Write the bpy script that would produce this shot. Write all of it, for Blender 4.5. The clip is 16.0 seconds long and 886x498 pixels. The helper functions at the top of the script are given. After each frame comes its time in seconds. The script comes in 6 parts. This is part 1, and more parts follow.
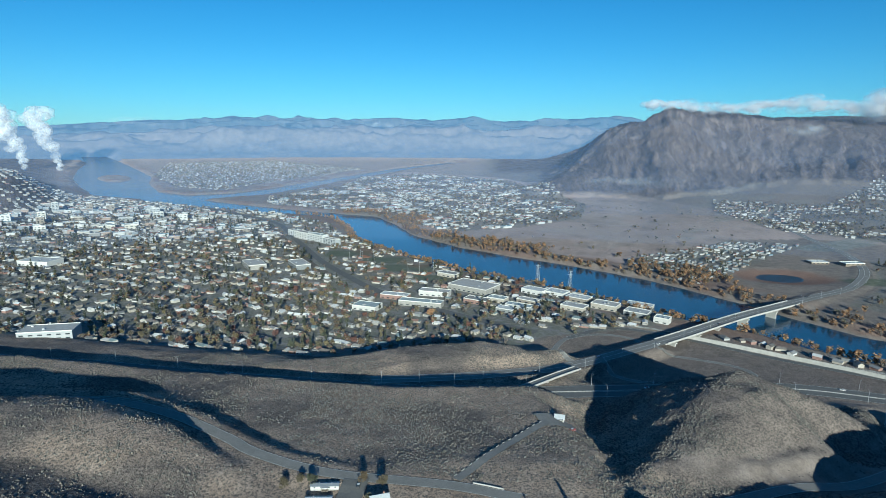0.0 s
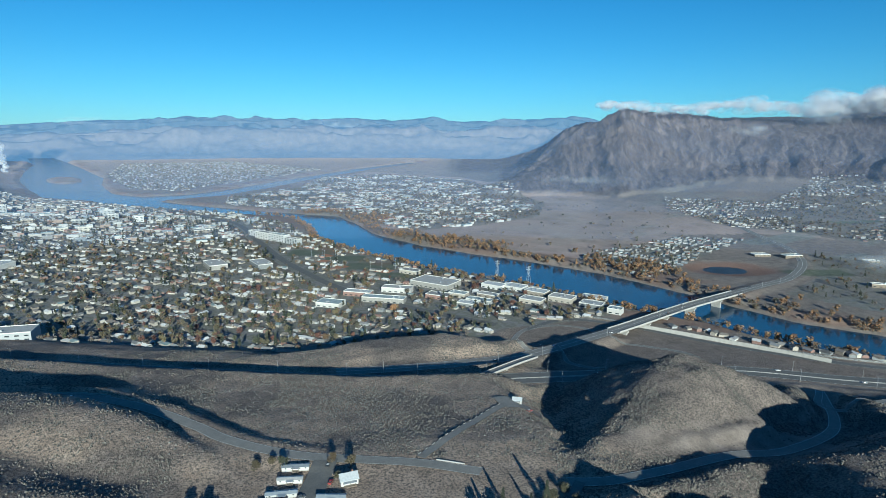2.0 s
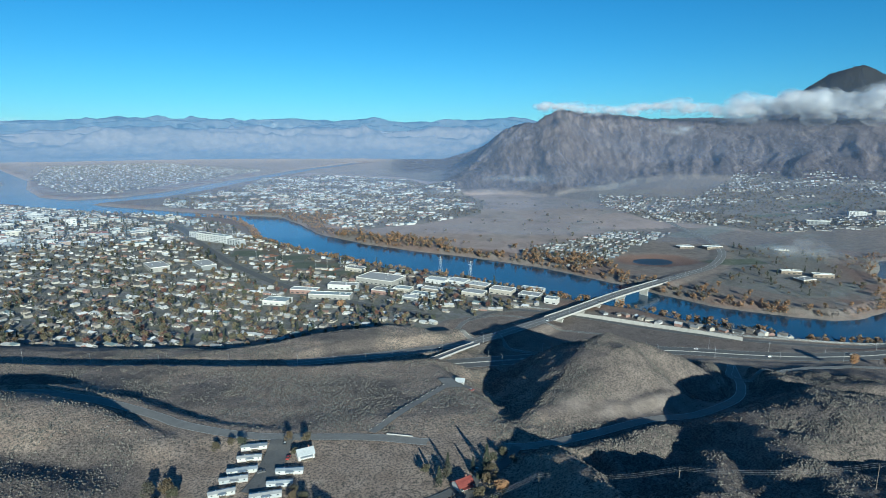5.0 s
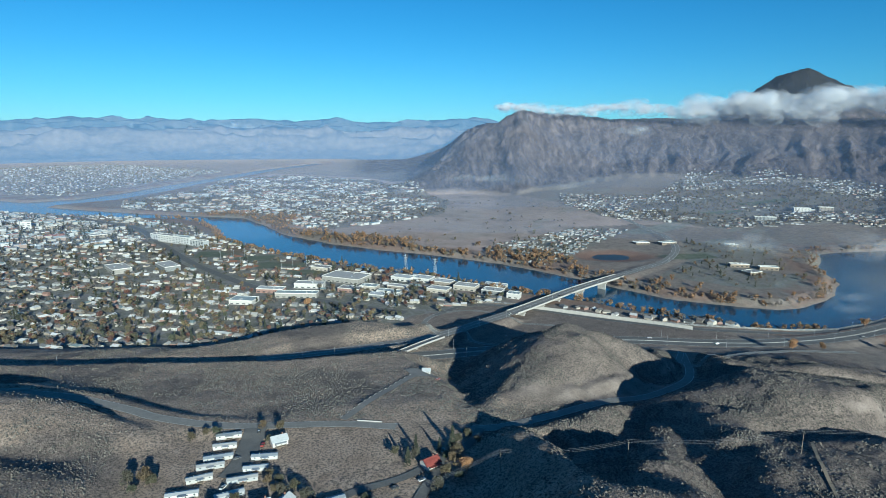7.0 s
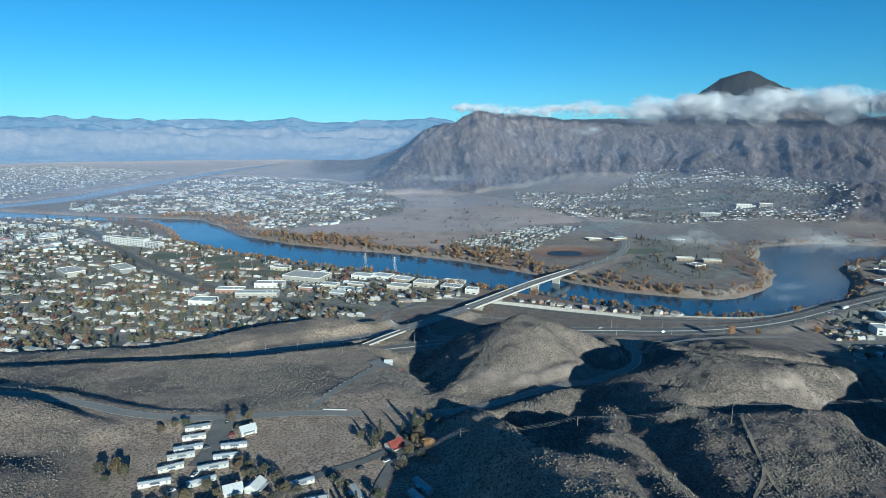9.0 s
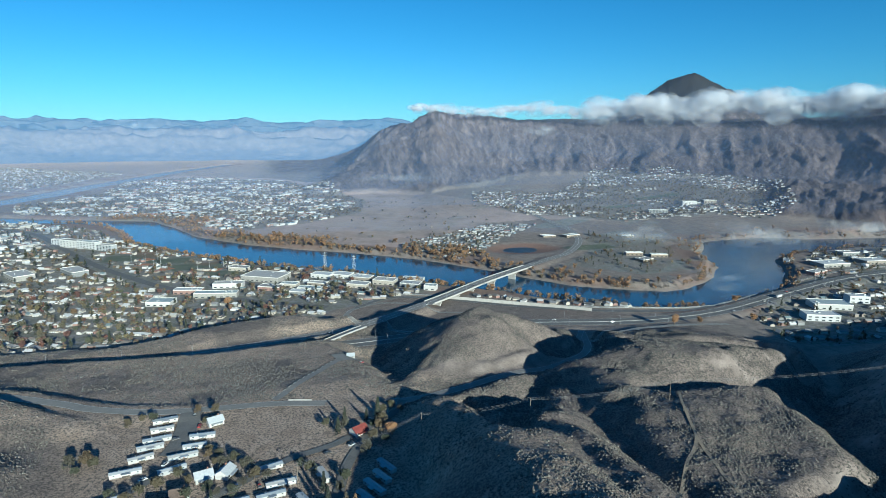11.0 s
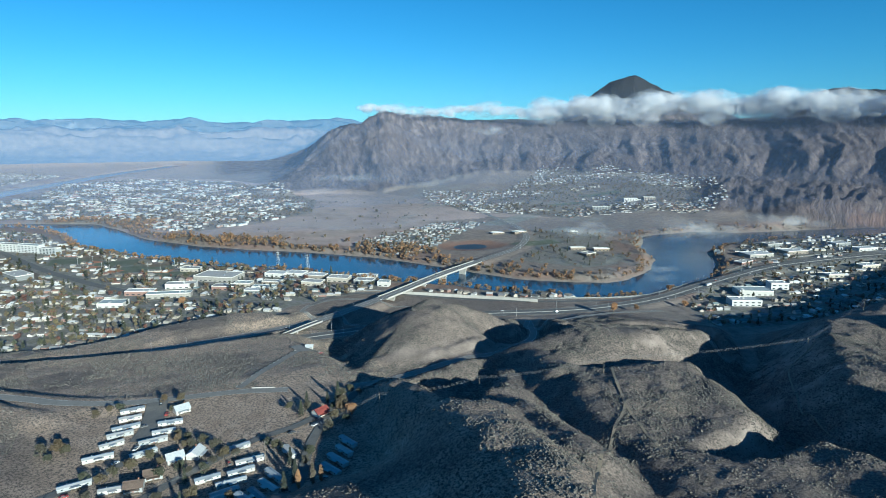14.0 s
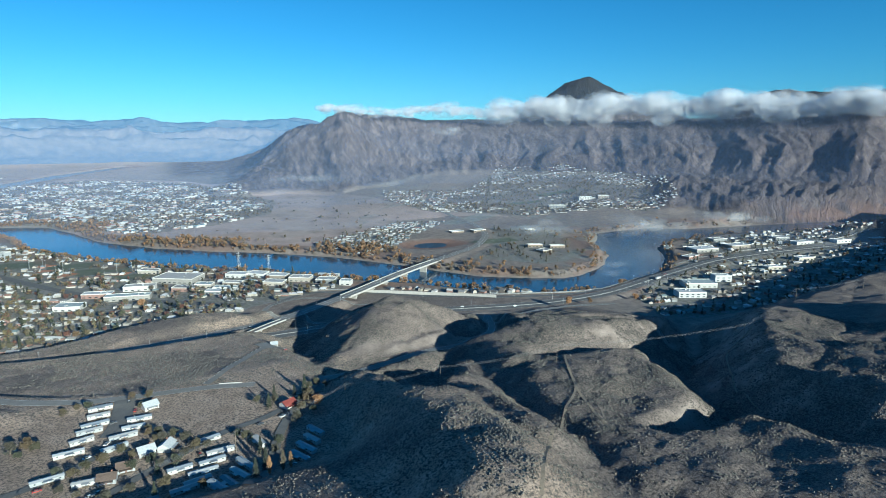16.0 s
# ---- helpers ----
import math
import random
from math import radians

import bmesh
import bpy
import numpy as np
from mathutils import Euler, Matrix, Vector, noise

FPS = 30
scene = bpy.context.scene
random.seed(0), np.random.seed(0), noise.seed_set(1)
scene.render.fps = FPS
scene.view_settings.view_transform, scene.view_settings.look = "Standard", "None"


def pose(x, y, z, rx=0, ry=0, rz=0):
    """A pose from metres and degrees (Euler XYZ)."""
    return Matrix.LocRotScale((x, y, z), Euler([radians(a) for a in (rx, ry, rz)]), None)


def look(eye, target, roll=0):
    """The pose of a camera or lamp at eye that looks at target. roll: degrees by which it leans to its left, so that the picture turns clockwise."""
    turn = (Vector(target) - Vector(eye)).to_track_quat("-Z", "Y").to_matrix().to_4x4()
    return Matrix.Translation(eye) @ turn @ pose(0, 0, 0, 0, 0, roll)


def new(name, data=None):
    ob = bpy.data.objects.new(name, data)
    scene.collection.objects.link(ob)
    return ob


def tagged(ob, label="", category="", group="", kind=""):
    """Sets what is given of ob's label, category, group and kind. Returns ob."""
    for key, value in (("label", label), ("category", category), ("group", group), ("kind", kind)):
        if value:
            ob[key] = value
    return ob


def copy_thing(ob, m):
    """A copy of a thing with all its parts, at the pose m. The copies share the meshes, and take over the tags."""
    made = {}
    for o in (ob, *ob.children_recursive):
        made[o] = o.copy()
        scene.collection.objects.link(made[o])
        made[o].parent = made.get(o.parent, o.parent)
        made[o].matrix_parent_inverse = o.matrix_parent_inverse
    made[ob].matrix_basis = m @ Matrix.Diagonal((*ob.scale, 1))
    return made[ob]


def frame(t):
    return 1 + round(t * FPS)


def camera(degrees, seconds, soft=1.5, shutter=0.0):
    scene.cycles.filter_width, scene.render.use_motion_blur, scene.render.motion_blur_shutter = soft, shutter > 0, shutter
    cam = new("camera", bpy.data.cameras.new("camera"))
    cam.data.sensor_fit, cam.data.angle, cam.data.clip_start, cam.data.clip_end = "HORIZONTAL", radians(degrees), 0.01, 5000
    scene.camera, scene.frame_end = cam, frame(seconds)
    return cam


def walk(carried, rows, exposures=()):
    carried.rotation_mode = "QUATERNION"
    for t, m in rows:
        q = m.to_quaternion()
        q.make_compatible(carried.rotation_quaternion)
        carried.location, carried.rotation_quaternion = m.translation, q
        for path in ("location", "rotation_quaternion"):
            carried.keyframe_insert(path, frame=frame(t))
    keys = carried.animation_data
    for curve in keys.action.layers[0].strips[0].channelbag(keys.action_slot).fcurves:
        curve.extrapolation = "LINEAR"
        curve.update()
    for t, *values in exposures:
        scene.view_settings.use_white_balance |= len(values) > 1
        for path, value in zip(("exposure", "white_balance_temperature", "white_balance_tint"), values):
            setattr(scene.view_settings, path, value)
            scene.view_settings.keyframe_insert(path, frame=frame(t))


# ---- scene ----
cam = camera(72.92, 16.0, 0.6)
PATH = [
    (0, look((0.00, 0.00, 240.00), (0.00, 981.15, 46.75), 0.495)),
    (0.5, look((0.06, -5.27, 239.66), (17.80, 975.78, 46.71), 0.486)),
    (1, look((0.02, -10.51, 239.39), (33.02, 970.20, 46.73), 0.477)),
    (1.5, look((-0.12, -15.71, 239.19), (47.43, 964.45, 46.80), 0.467)),
    (2, look((-0.35, -20.89, 239.04), (63.76, 958.38, 46.92), 0.458)),
    (2.5, look((-0.68, -26.05, 238.94), (79.95, 952.06, 47.08), 0.449)),
    (3, look((-1.10, -31.18, 238.88), (94.27, 945.65, 47.27), 0.439)),
    (3.5, look((-1.62, -36.30, 238.85), (108.69, 939.00, 47.47), 0.430)),
    (4, look((-2.24, -41.40, 238.85), (122.56, 932.20, 47.70), 0.421)),
    (4.5, look((-2.95, -46.49, 238.86), (137.53, 925.01, 47.93), 0.411)),
    (5, look((-3.76, -51.57, 238.90), (153.46, 917.41, 48.17), 0.402)),
    (7.5, look((-9.20, -76.83, 239.16), (221.62, 877.47, 49.32), 0.355)),
    (8, look((-10.56, -81.86, 239.22), (237.01, 868.26, 49.53), 0.346)),
    (8.5, look((-12.01, -86.88, 239.28), (253.10, 858.52, 49.72), 0.337)),
    (9, look((-13.54, -91.90, 239.33), (268.59, 848.59, 49.91), 0.327)),
    (11.5, look((-22.40, -116.78, 239.69), (340.55, 795.67, 50.75), 0.281)),
    (12, look((-24.40, -121.70, 239.79), (352.39, 785.14, 50.92), 0.271)),
    (12.5, look((-26.47, -126.59, 239.92), (364.15, 774.39, 51.10), 0.262)),
    (13, look((-28.60, -131.45, 240.07), (373.77, 764.35, 51.31), 0.253)),
    (13.5, look((-30.79, -136.28, 240.27), (381.88, 754.83, 51.53), 0.243)),
    (14, look((-33.05, -141.08, 240.50), (389.22, 745.53, 51.79), 0.234)),
    (14.5, look((-35.36, -145.83, 240.78), (399.51, 734.68, 52.09), 0.225)),
    (15, look((-37.72, -150.53, 241.12), (412.65, 722.15, 52.44), 0.215)),
    (15.5, look((-40.13, -155.18, 241.53), (425.03, 709.71, 52.84), 0.206)),
    (16, look((-42.59, -159.76, 242.01), (438.26, 696.50, 53.31), 0.197)),
]
walk(cam, PATH, [(0, 0.66, 4750, -5), (9, 0.78, 4750, -5), (16, 0.93, 4750, -5)])

# ---- world, sun and exposure ----
SUN_AZ, SUN_EL = 171.0, 15.5        # bearing from +y towards +x, height in degrees
world = bpy.data.worlds.new("sky")
scene.world = world
world.use_nodes = True
wt = world.node_tree
wt.nodes.clear()
sky = wt.nodes.new("ShaderNodeTexSky")
sky.sky_type, sky.sun_disc = "NISHITA", False
sky.sun_elevation, sky.sun_rotation = radians(SUN_EL), radians(SUN_AZ)
sky.altitude, sky.air_density, sky.dust_density, sky.ozone_density = 600, 0.92, 0.0, 4.8
bg = wt.nodes.new("ShaderNodeBackground")
bg.inputs["Strength"].default_value = 0.056
wo = wt.nodes.new("ShaderNodeOutputWorld")
tint = wt.nodes.new("ShaderNodeMix")        # clear cold autumn air, with little red in its blue
tint.data_type, tint.blend_type = "RGBA", "MULTIPLY"
tint.inputs[0].default_value, tint.inputs[7].default_value = 1.0, (0.69, 1.0, 0.95, 1)
wt.links.new(sky.outputs[0], tint.inputs[6])
wt.links.new(tint.outputs[2], bg.inputs[0])
wt.links.new(bg.outputs[0], wo.inputs[0])

sun_data = bpy.data.lights.new("sun", "SUN")
sun_data.energy, sun_data.angle, sun_data.color = 5.0, radians(0.53), (1.0, 0.82, 0.57)
sun = new("sun", sun_data)
az, el = radians(SUN_AZ), radians(SUN_EL)
sun.matrix_world = look((0, 0, 0), (-math.sin(az) * math.cos(el), -math.cos(az) * math.cos(el), -math.sin(el)))

# ---- noise and shapes in the plan ----
CX, CY, EYE = -15.0, -60.0, 240.0    # where the flight passes, seen from above
NEAR, REACH = 3200.0, 1640.0         # distances past NEAR close up, so that the horizon stays within reach


def hashed(ix, iy, seed):
    h = (ix * 374761393 + iy * 668265263 + seed * 974711) & 0xFFFFFFFF
    h = ((h ^ (h >> 13)) * 1274126177) & 0xFFFFFFFF
    return ((h ^ (h >> 16)) & 0xFFFF) / 65535.0


def vnoise(x, y, seed=0):
    """Smooth noise, -1 to 1."""
    x, y = np.asarray(x, float), np.asarray(y, float)
    fx, fy = np.floor(x), np.floor(y)
    ix, iy = fx.astype(np.int64), fy.astype(np.int64)
    u, v = x - fx, y - fy
    u, v = u * u * u * (u * (u * 6 - 15) + 10), v * v * v * (v * (v * 6 - 15) + 10)
    a = hashed(ix, iy, seed) * (1 - u) + hashed(ix + 1, iy, seed) * u
    b = hashed(ix, iy + 1, seed) * (1 - u) + hashed(ix + 1, iy + 1, seed) * u
    return 2 * (a * (1 - v) + b * v) - 1


def fbm(x, y, octaves=4, seed=0):
    total, amp = 0.0, 0.5
    for k in range(octaves):
        total = total + amp * vnoise(x * 2 ** k + 17.3 * k, y * 2 ** k - 9.1 * k, seed + k)
        amp *= 0.5
    return total


def ridged(x, y, octaves=4, seed=0):
    total, amp = 0.0, 0.5
    for k in range(octaves):
        total = total + amp * (1 - 2 * np.abs(vnoise(x * 2 ** k + 5.7 * k, y * 2 ** k + 3.3 * k, seed + k)))
        amp *= 0.5
    return total


def step(a, b, v):
    t = np.clip((v - a) / (b - a), 0, 1)
    return t * t * (3 - 2 * t)


def along(x, y, pts):
    """Distance to a line of (x, y, value), the value at the nearest place and the length up to it."""
    best, val, run, gone = np.full(np.shape(x), 1e9), np.zeros(np.shape(x)), np.zeros(np.shape(x)), 0.0
    for (ax, ay, az_), (bx, by, bz) in zip(pts[:-1], pts[1:]):
        dx, dy = bx - ax, by - ay
        n = math.hypot(dx, dy)
        t = np.clip(((x - ax) * dx + (y - ay) * dy) / (n * n), 0, 1)
        d = np.hypot(x - ax - t * dx, y - ay - t * dy)
        near = d < best
        best = np.where(near, d, best)
        val = np.where(near, az_ + t * (bz - az_), val)
        run = np.where(near, gone + t * n, run)
        gone += n
    return best, val, run


def curve_points(pts, every=8.0):
    """A smooth line through (x, y, z) points, with a point about every so many metres."""
    p = [Vector(q) for q in pts]
    p = [2 * p[0] - p[1]] + p + [2 * p[-1] - p[-2]]
    out = []
    for i in range(1, len(p) - 2):
        a, b, c, d = p[i - 1:i + 3]
        n = max(2, int((c - b).length / every))
        for k in range(n):
            t = k / n
            out.append(0.5 * (2 * b + (c - a) * t + (2 * a - 5 * b + 4 * c - d) * t * t + (3 * b - a - 3 * c + d) * t ** 3))
    out.append(p[-2])
    return [tuple(q) for q in out]


# ---- the plan: roads, rivers, ridges ----
HIGHWAY = curve_points([(-900, 640, 36), (-600, 560, 35), (-398, 510, 34), (-316, 500, 34), (-213, 480, 34), (-132, 467, 34), (-37, 453, 34), (65, 456, 32), (130, 472, 26),
                        (203, 492, 19), (263, 505, 14), (329, 510, 12), (420, 482, 12), (499, 467, 12), (599, 470, 12), (752, 505, 12), (933, 541, 12), (1081, 541, 12), (1300, 520, 12), (1800, 440, 12)])
BRIDGE_ROAD = curve_points([(-60, 474, 33.6), (9, 488, 31), (60, 505, 28), (120, 537, 22), (182, 582, 18), (262, 642, 15), (366, 719, 14), (451, 775, 13),
                            (544, 839, 10), (631, 896, 9), (725, 1005, 9), (787, 1143, 9), (810, 1264, 9), (837, 1406, 11), (900, 1650, 16)])
HILL_ROAD = curve_points([(-520, 400, 72), (-400, 372, 67), (-283, 359, 65), (-252, 366, 64), (-215, 366, 64), (-170, 350, 63.5), (-125, 322, 63), (-104, 306, 63), (-60, 288, 62), (5, 279, 61), (40, 270, 60),
                          (94, 262, 57), (138, 276, 52.5), (198, 302, 46.5), (240, 314, 41), (297, 350, 32), (330, 388, 24), (355, 430, 16), (372, 462, 12.5)])
HOUSE_DRIVE = curve_points([(8, 284, 61), (23, 304, 60), (44, 332, 57), (62, 354, 55), (70, 362, 54)])
RIVER = [(2600, 500, 90), (1900, 640, 85), (1537, 736, 85), (1262, 820, 60), (1160, 850, 88), (1050, 850, 88), (952, 784, 66), (876, 680, 55), (793, 614, 50), (681, 574, 40), (617, 567, 44), (550, 590, 55),
         (463, 664, 48), (432, 716, 50), (384, 776, 66), (340, 828, 76), (274, 920, 78), (180, 1006, 82), (93, 1075, 80), (-17, 1185, 72), (-125, 1340, 66), (-170, 1490, 60), (-235, 1640, 60), (-330, 1710, 35), (-520, 1790, 48), (-720, 1900, 60), (-930, 2030, 75)]
NORTH_RIVER = [(-930, 2080, 100), (-740, 2240, 72), (-640, 2500, 66), (-560, 2850, 60), (-420, 3300, 60), (-250, 3900, 55), (100, 4700, 50)]
LAKE = [(-900, 2060, 80), (-1180, 2230, 110), (-1400, 2560, 130), (-1620, 2950, 170), (-1950, 3500, 150), (-2350, 4200, 110), (-3000, 5200, 90), (-4200, 7000, 80)]
POND = (563, 975, 46, 33)
ROADS = [(HIGHWAY[::3] + HIGHWAY[-1:], 13.0), (BRIDGE_ROAD[::3] + BRIDGE_ROAD[-1:], 8.5), (HILL_ROAD[::2] + HILL_ROAD[-1:], 4.6)]


def water_edge(x, y):
    """Metres to the water's edge, below zero on the water."""
    sd = np.full(np.shape(x), 1e9)
    for line in (RIVER, NORTH_RIVER, LAKE):
        d, w, _ = along(x, y, line)
        sd = np.minimum(sd, d - w)
    sd = sd + 5.0 * fbm(x / 40, y / 40, 3, 5)
    dx, dy = (x + 1600) * 0.85 + (y - 2920) * 0.52, (x + 1600) * -0.52 + (y - 2920) * 0.85
    return np.maximum(sd, -(np.hypot(dx / 70, dy / 230) - 1) * 70)


def pond_edge(x, y):
    px, py, a, c = POND
    return (np.hypot((x - px) / a, (y - py) / c) - 1) * c + 3 * fbm(x / 15, y / 15, 2, 6)


def slopes(x, y):
    """The foothills on this side of the valley."""
    shift = np.interp(x, [-900, -600, -450, -316, -213, -132, -37, 65], [188, 108, 75, 48, 28, 15, 0, 2])
    u = y - shift
    left = np.interp(u, [-900, -400, -200, 0, 100, 170, 215, 260, 300, 335, 400, 420, 434, 443, 480, 505, 530, 560, 600, 800, 1500],
                     [230, 150, 122, 98, 76, 60, 58, 60, 60, 56, 51.5, 51, 46, 35, 34, 31, 25, 15, 9, 7, 6])
    mid = np.interp(y, [-900, -400, -200, 0, 100, 200, 250, 300, 350, 400, 450, 490, 530, 600, 1500], [230, 150, 122, 84, 68, 58, 50, 42, 34, 24, 15, 12, 11, 8, 6])
    right = np.interp(y, [-900, -400, -200, 0, 100, 170, 240, 290, 330, 500, 1500], [230, 160, 130, 92, 64, 40, 20, 12, 10, 9, 6])
    z = left + (mid - left) * step(60, 190, x)
    z = z + (right - z) * step(420, 600, x)
    return z


def ridge(z, x, y, pts, slope, flat=6.0, soft=6.0):
    d, top, _ = along(x, y, pts)
    r = top - 0.05 * d - slope * np.maximum(np.sqrt(np.maximum(d - flat, 0) ** 2 + 36) - 6, 0)
    m = np.maximum(z, r)
    return m + soft * 0.25 * np.clip(1 - np.abs(z - r) / soft, 0, 1) ** 2


def gully(z, x, y, pts, slope, soft=6.0):
    d, low, _ = along(x, y, pts)
    r = low + slope * np.maximum(d - 5, 0) + 0.004 * d * d
    m = np.minimum(z, r)
    return m - soft * 0.25 * np.clip(1 - np.abs(z - r) / soft, 0, 1) ** 2


def mountain(b, d):
    """The bare mountain across the valley, by bearing in degrees and distance from the flight."""
    top = np.interp(b, [-60, 7, 8, 9.4, 10.8, 12.5, 13.7, 14.8, 15.8, 18.0, 18.9, 20.1, 21.5, 23.4, 26, 27.9, 36, 42, 47.7, 54, 60.6, 75, 100, 140],
                    [0, 0, 0, 16, 46, 92, 158, 226, 246, 262, 300, 328, 316, 310, 296, 290, 296, 300, 292, 300, 318, 330, 300, 280])
    crest = np.interp(b, [0, 8, 14, 20, 24, 30, 36, 54, 60, 75, 140], [2650, 2700, 2820, 2870, 2960, 3160, 3180, 3080, 2950, 2750, 2600])
    front = crest + 80 * fbm(b / 5.0, d / 900, 3, 21) - d
    b = b + (0.9 * fbm(d / 160, b / 3, 3, 22) - 0.0012 * np.clip(front, 0, 900)) * (1 - step(13, 19, b))
    front = np.where(front > 0, front * np.interp(b, [6, 10, 14, 20], [1.9, 1.5, 1.2, 1.0]), front)
    foot = np.interp(b, [0, 18, 25, 30, 50, 56, 64, 140], [0.02, 0.03, 0.12, 0.24, 0.27, 0.25, 0.2, 0.2])
    prof = np.interp(front, [0, 40, 150, 400, 600, 700], [1.0, 0.92, 0.72, 0.30, 0.06, 0.0])
    bench = foot * np.interp(front, [0, 600, 800, 1050, 1350, 1600], [1.0, 1.0, 0.75, 0.45, 0.14, 0.0])
    z = top * (bench + (1 - foot) * prof)
    # spurs and ravines run slantwise down the face
    s = b * 50 - 0.14 * front + 75 * fbm(d / 260, b / 4, 3, 31)
    mid = np.clip(front / 340, 0.06, 1) * np.clip((720 - front) / 260, 0, 1) * step(6.5, 10, b)
    east = step(29, 33, b)
    z = z + mid * ((40 - 14 * east) * ridged(s / 430, d / 2200, 1, 33) + 24 * ridged(s / 170, d / 900, 2, 35) + (12 + 6 * east) * ridged(s / 62, d / 420, 2, 37) + 11 * ridged(s / 28, d / 130, 3, 38))
    crag = step(0.45, 0.95, prof) * step(9, 13, b) * (1 - step(25, 29, b))
    z = z + crag * (30 * ridged(b * 50 / 60, d / 60, 4, 39) - 5)
    # gullied terrace at the mountain's foot, further up the valley
    terr = step(49, 52, b) * step(600, 760, front) * (1 - step(1150, 1330, front))
    z = z + terr * (16 + 15 * ridged(b * 50 / 110, d / 420, 3, 41) + 9 * ridged(b * 50 / 36, d / 160, 3, 42))
    back = np.maximum(-front, 0)
    z = z + np.where(front < 0, np.minimum(back * 0.03, 60) * step(15, 20, b) + step(9, 16, b) * 14 * fbm(b, d / 200, 3, 43), 0)
    return z


def far_hills(b, d):
    z = 6 + step(4700, 8000, d) * (70 + 190 * (0.5 + ridged(b / 6, d / 1500, 5, 51))) * np.interp(b, [-40, -34, -26, -18, 30], [0.3, 0.4, 0.75, 1.0, 1.0])
    z = z + step(10500, 16500, d) * (230 + 120 * fbm(b / 7, d / 9000, 4, 53)) * np.interp(b, [-40, -33, -26, -8, 25], [0.35, 0.55, 0.95, 1.15, 1.2])
    west = np.interp(b, [-90, -60, -42, -37, -34.5, -32, -30], [260, 220, 150, 118, 92, 25, 0])
    z = z + west * step(1900, 2350, d + 40 * fbm(b, d / 300, 2, 55)) * (1 - 0.8 * step(2500, 3100, d))
    dx, dy = d * np.sin(np.radians(b)), d * np.cos(np.radians(b))
    for pb, pd, pz, w in ((42.6, 4300, 622, 420), (44.4, 4350, 560, 460), (50, 4500, 400, 500)):
        r = np.hypot(dx - pd * math.sin(radians(pb)), dy - pd * math.cos(radians(pb)))
        cone = pz - (np.hypot(r, 70) - 70) * 0.68 * 420 / w + 30 * ridged(dx / 160, dy / 160, 4, 57)
        z = np.maximum(z, cone)
    ridge_top = 500 + 22 * fbm(b / 2.2, d / 500, 4, 58) - 0.5 * np.abs(d - 4150)
    return np.where(b > 48, np.maximum(z, ridge_top - 260 * (1 - step(51, 58, b))), z)


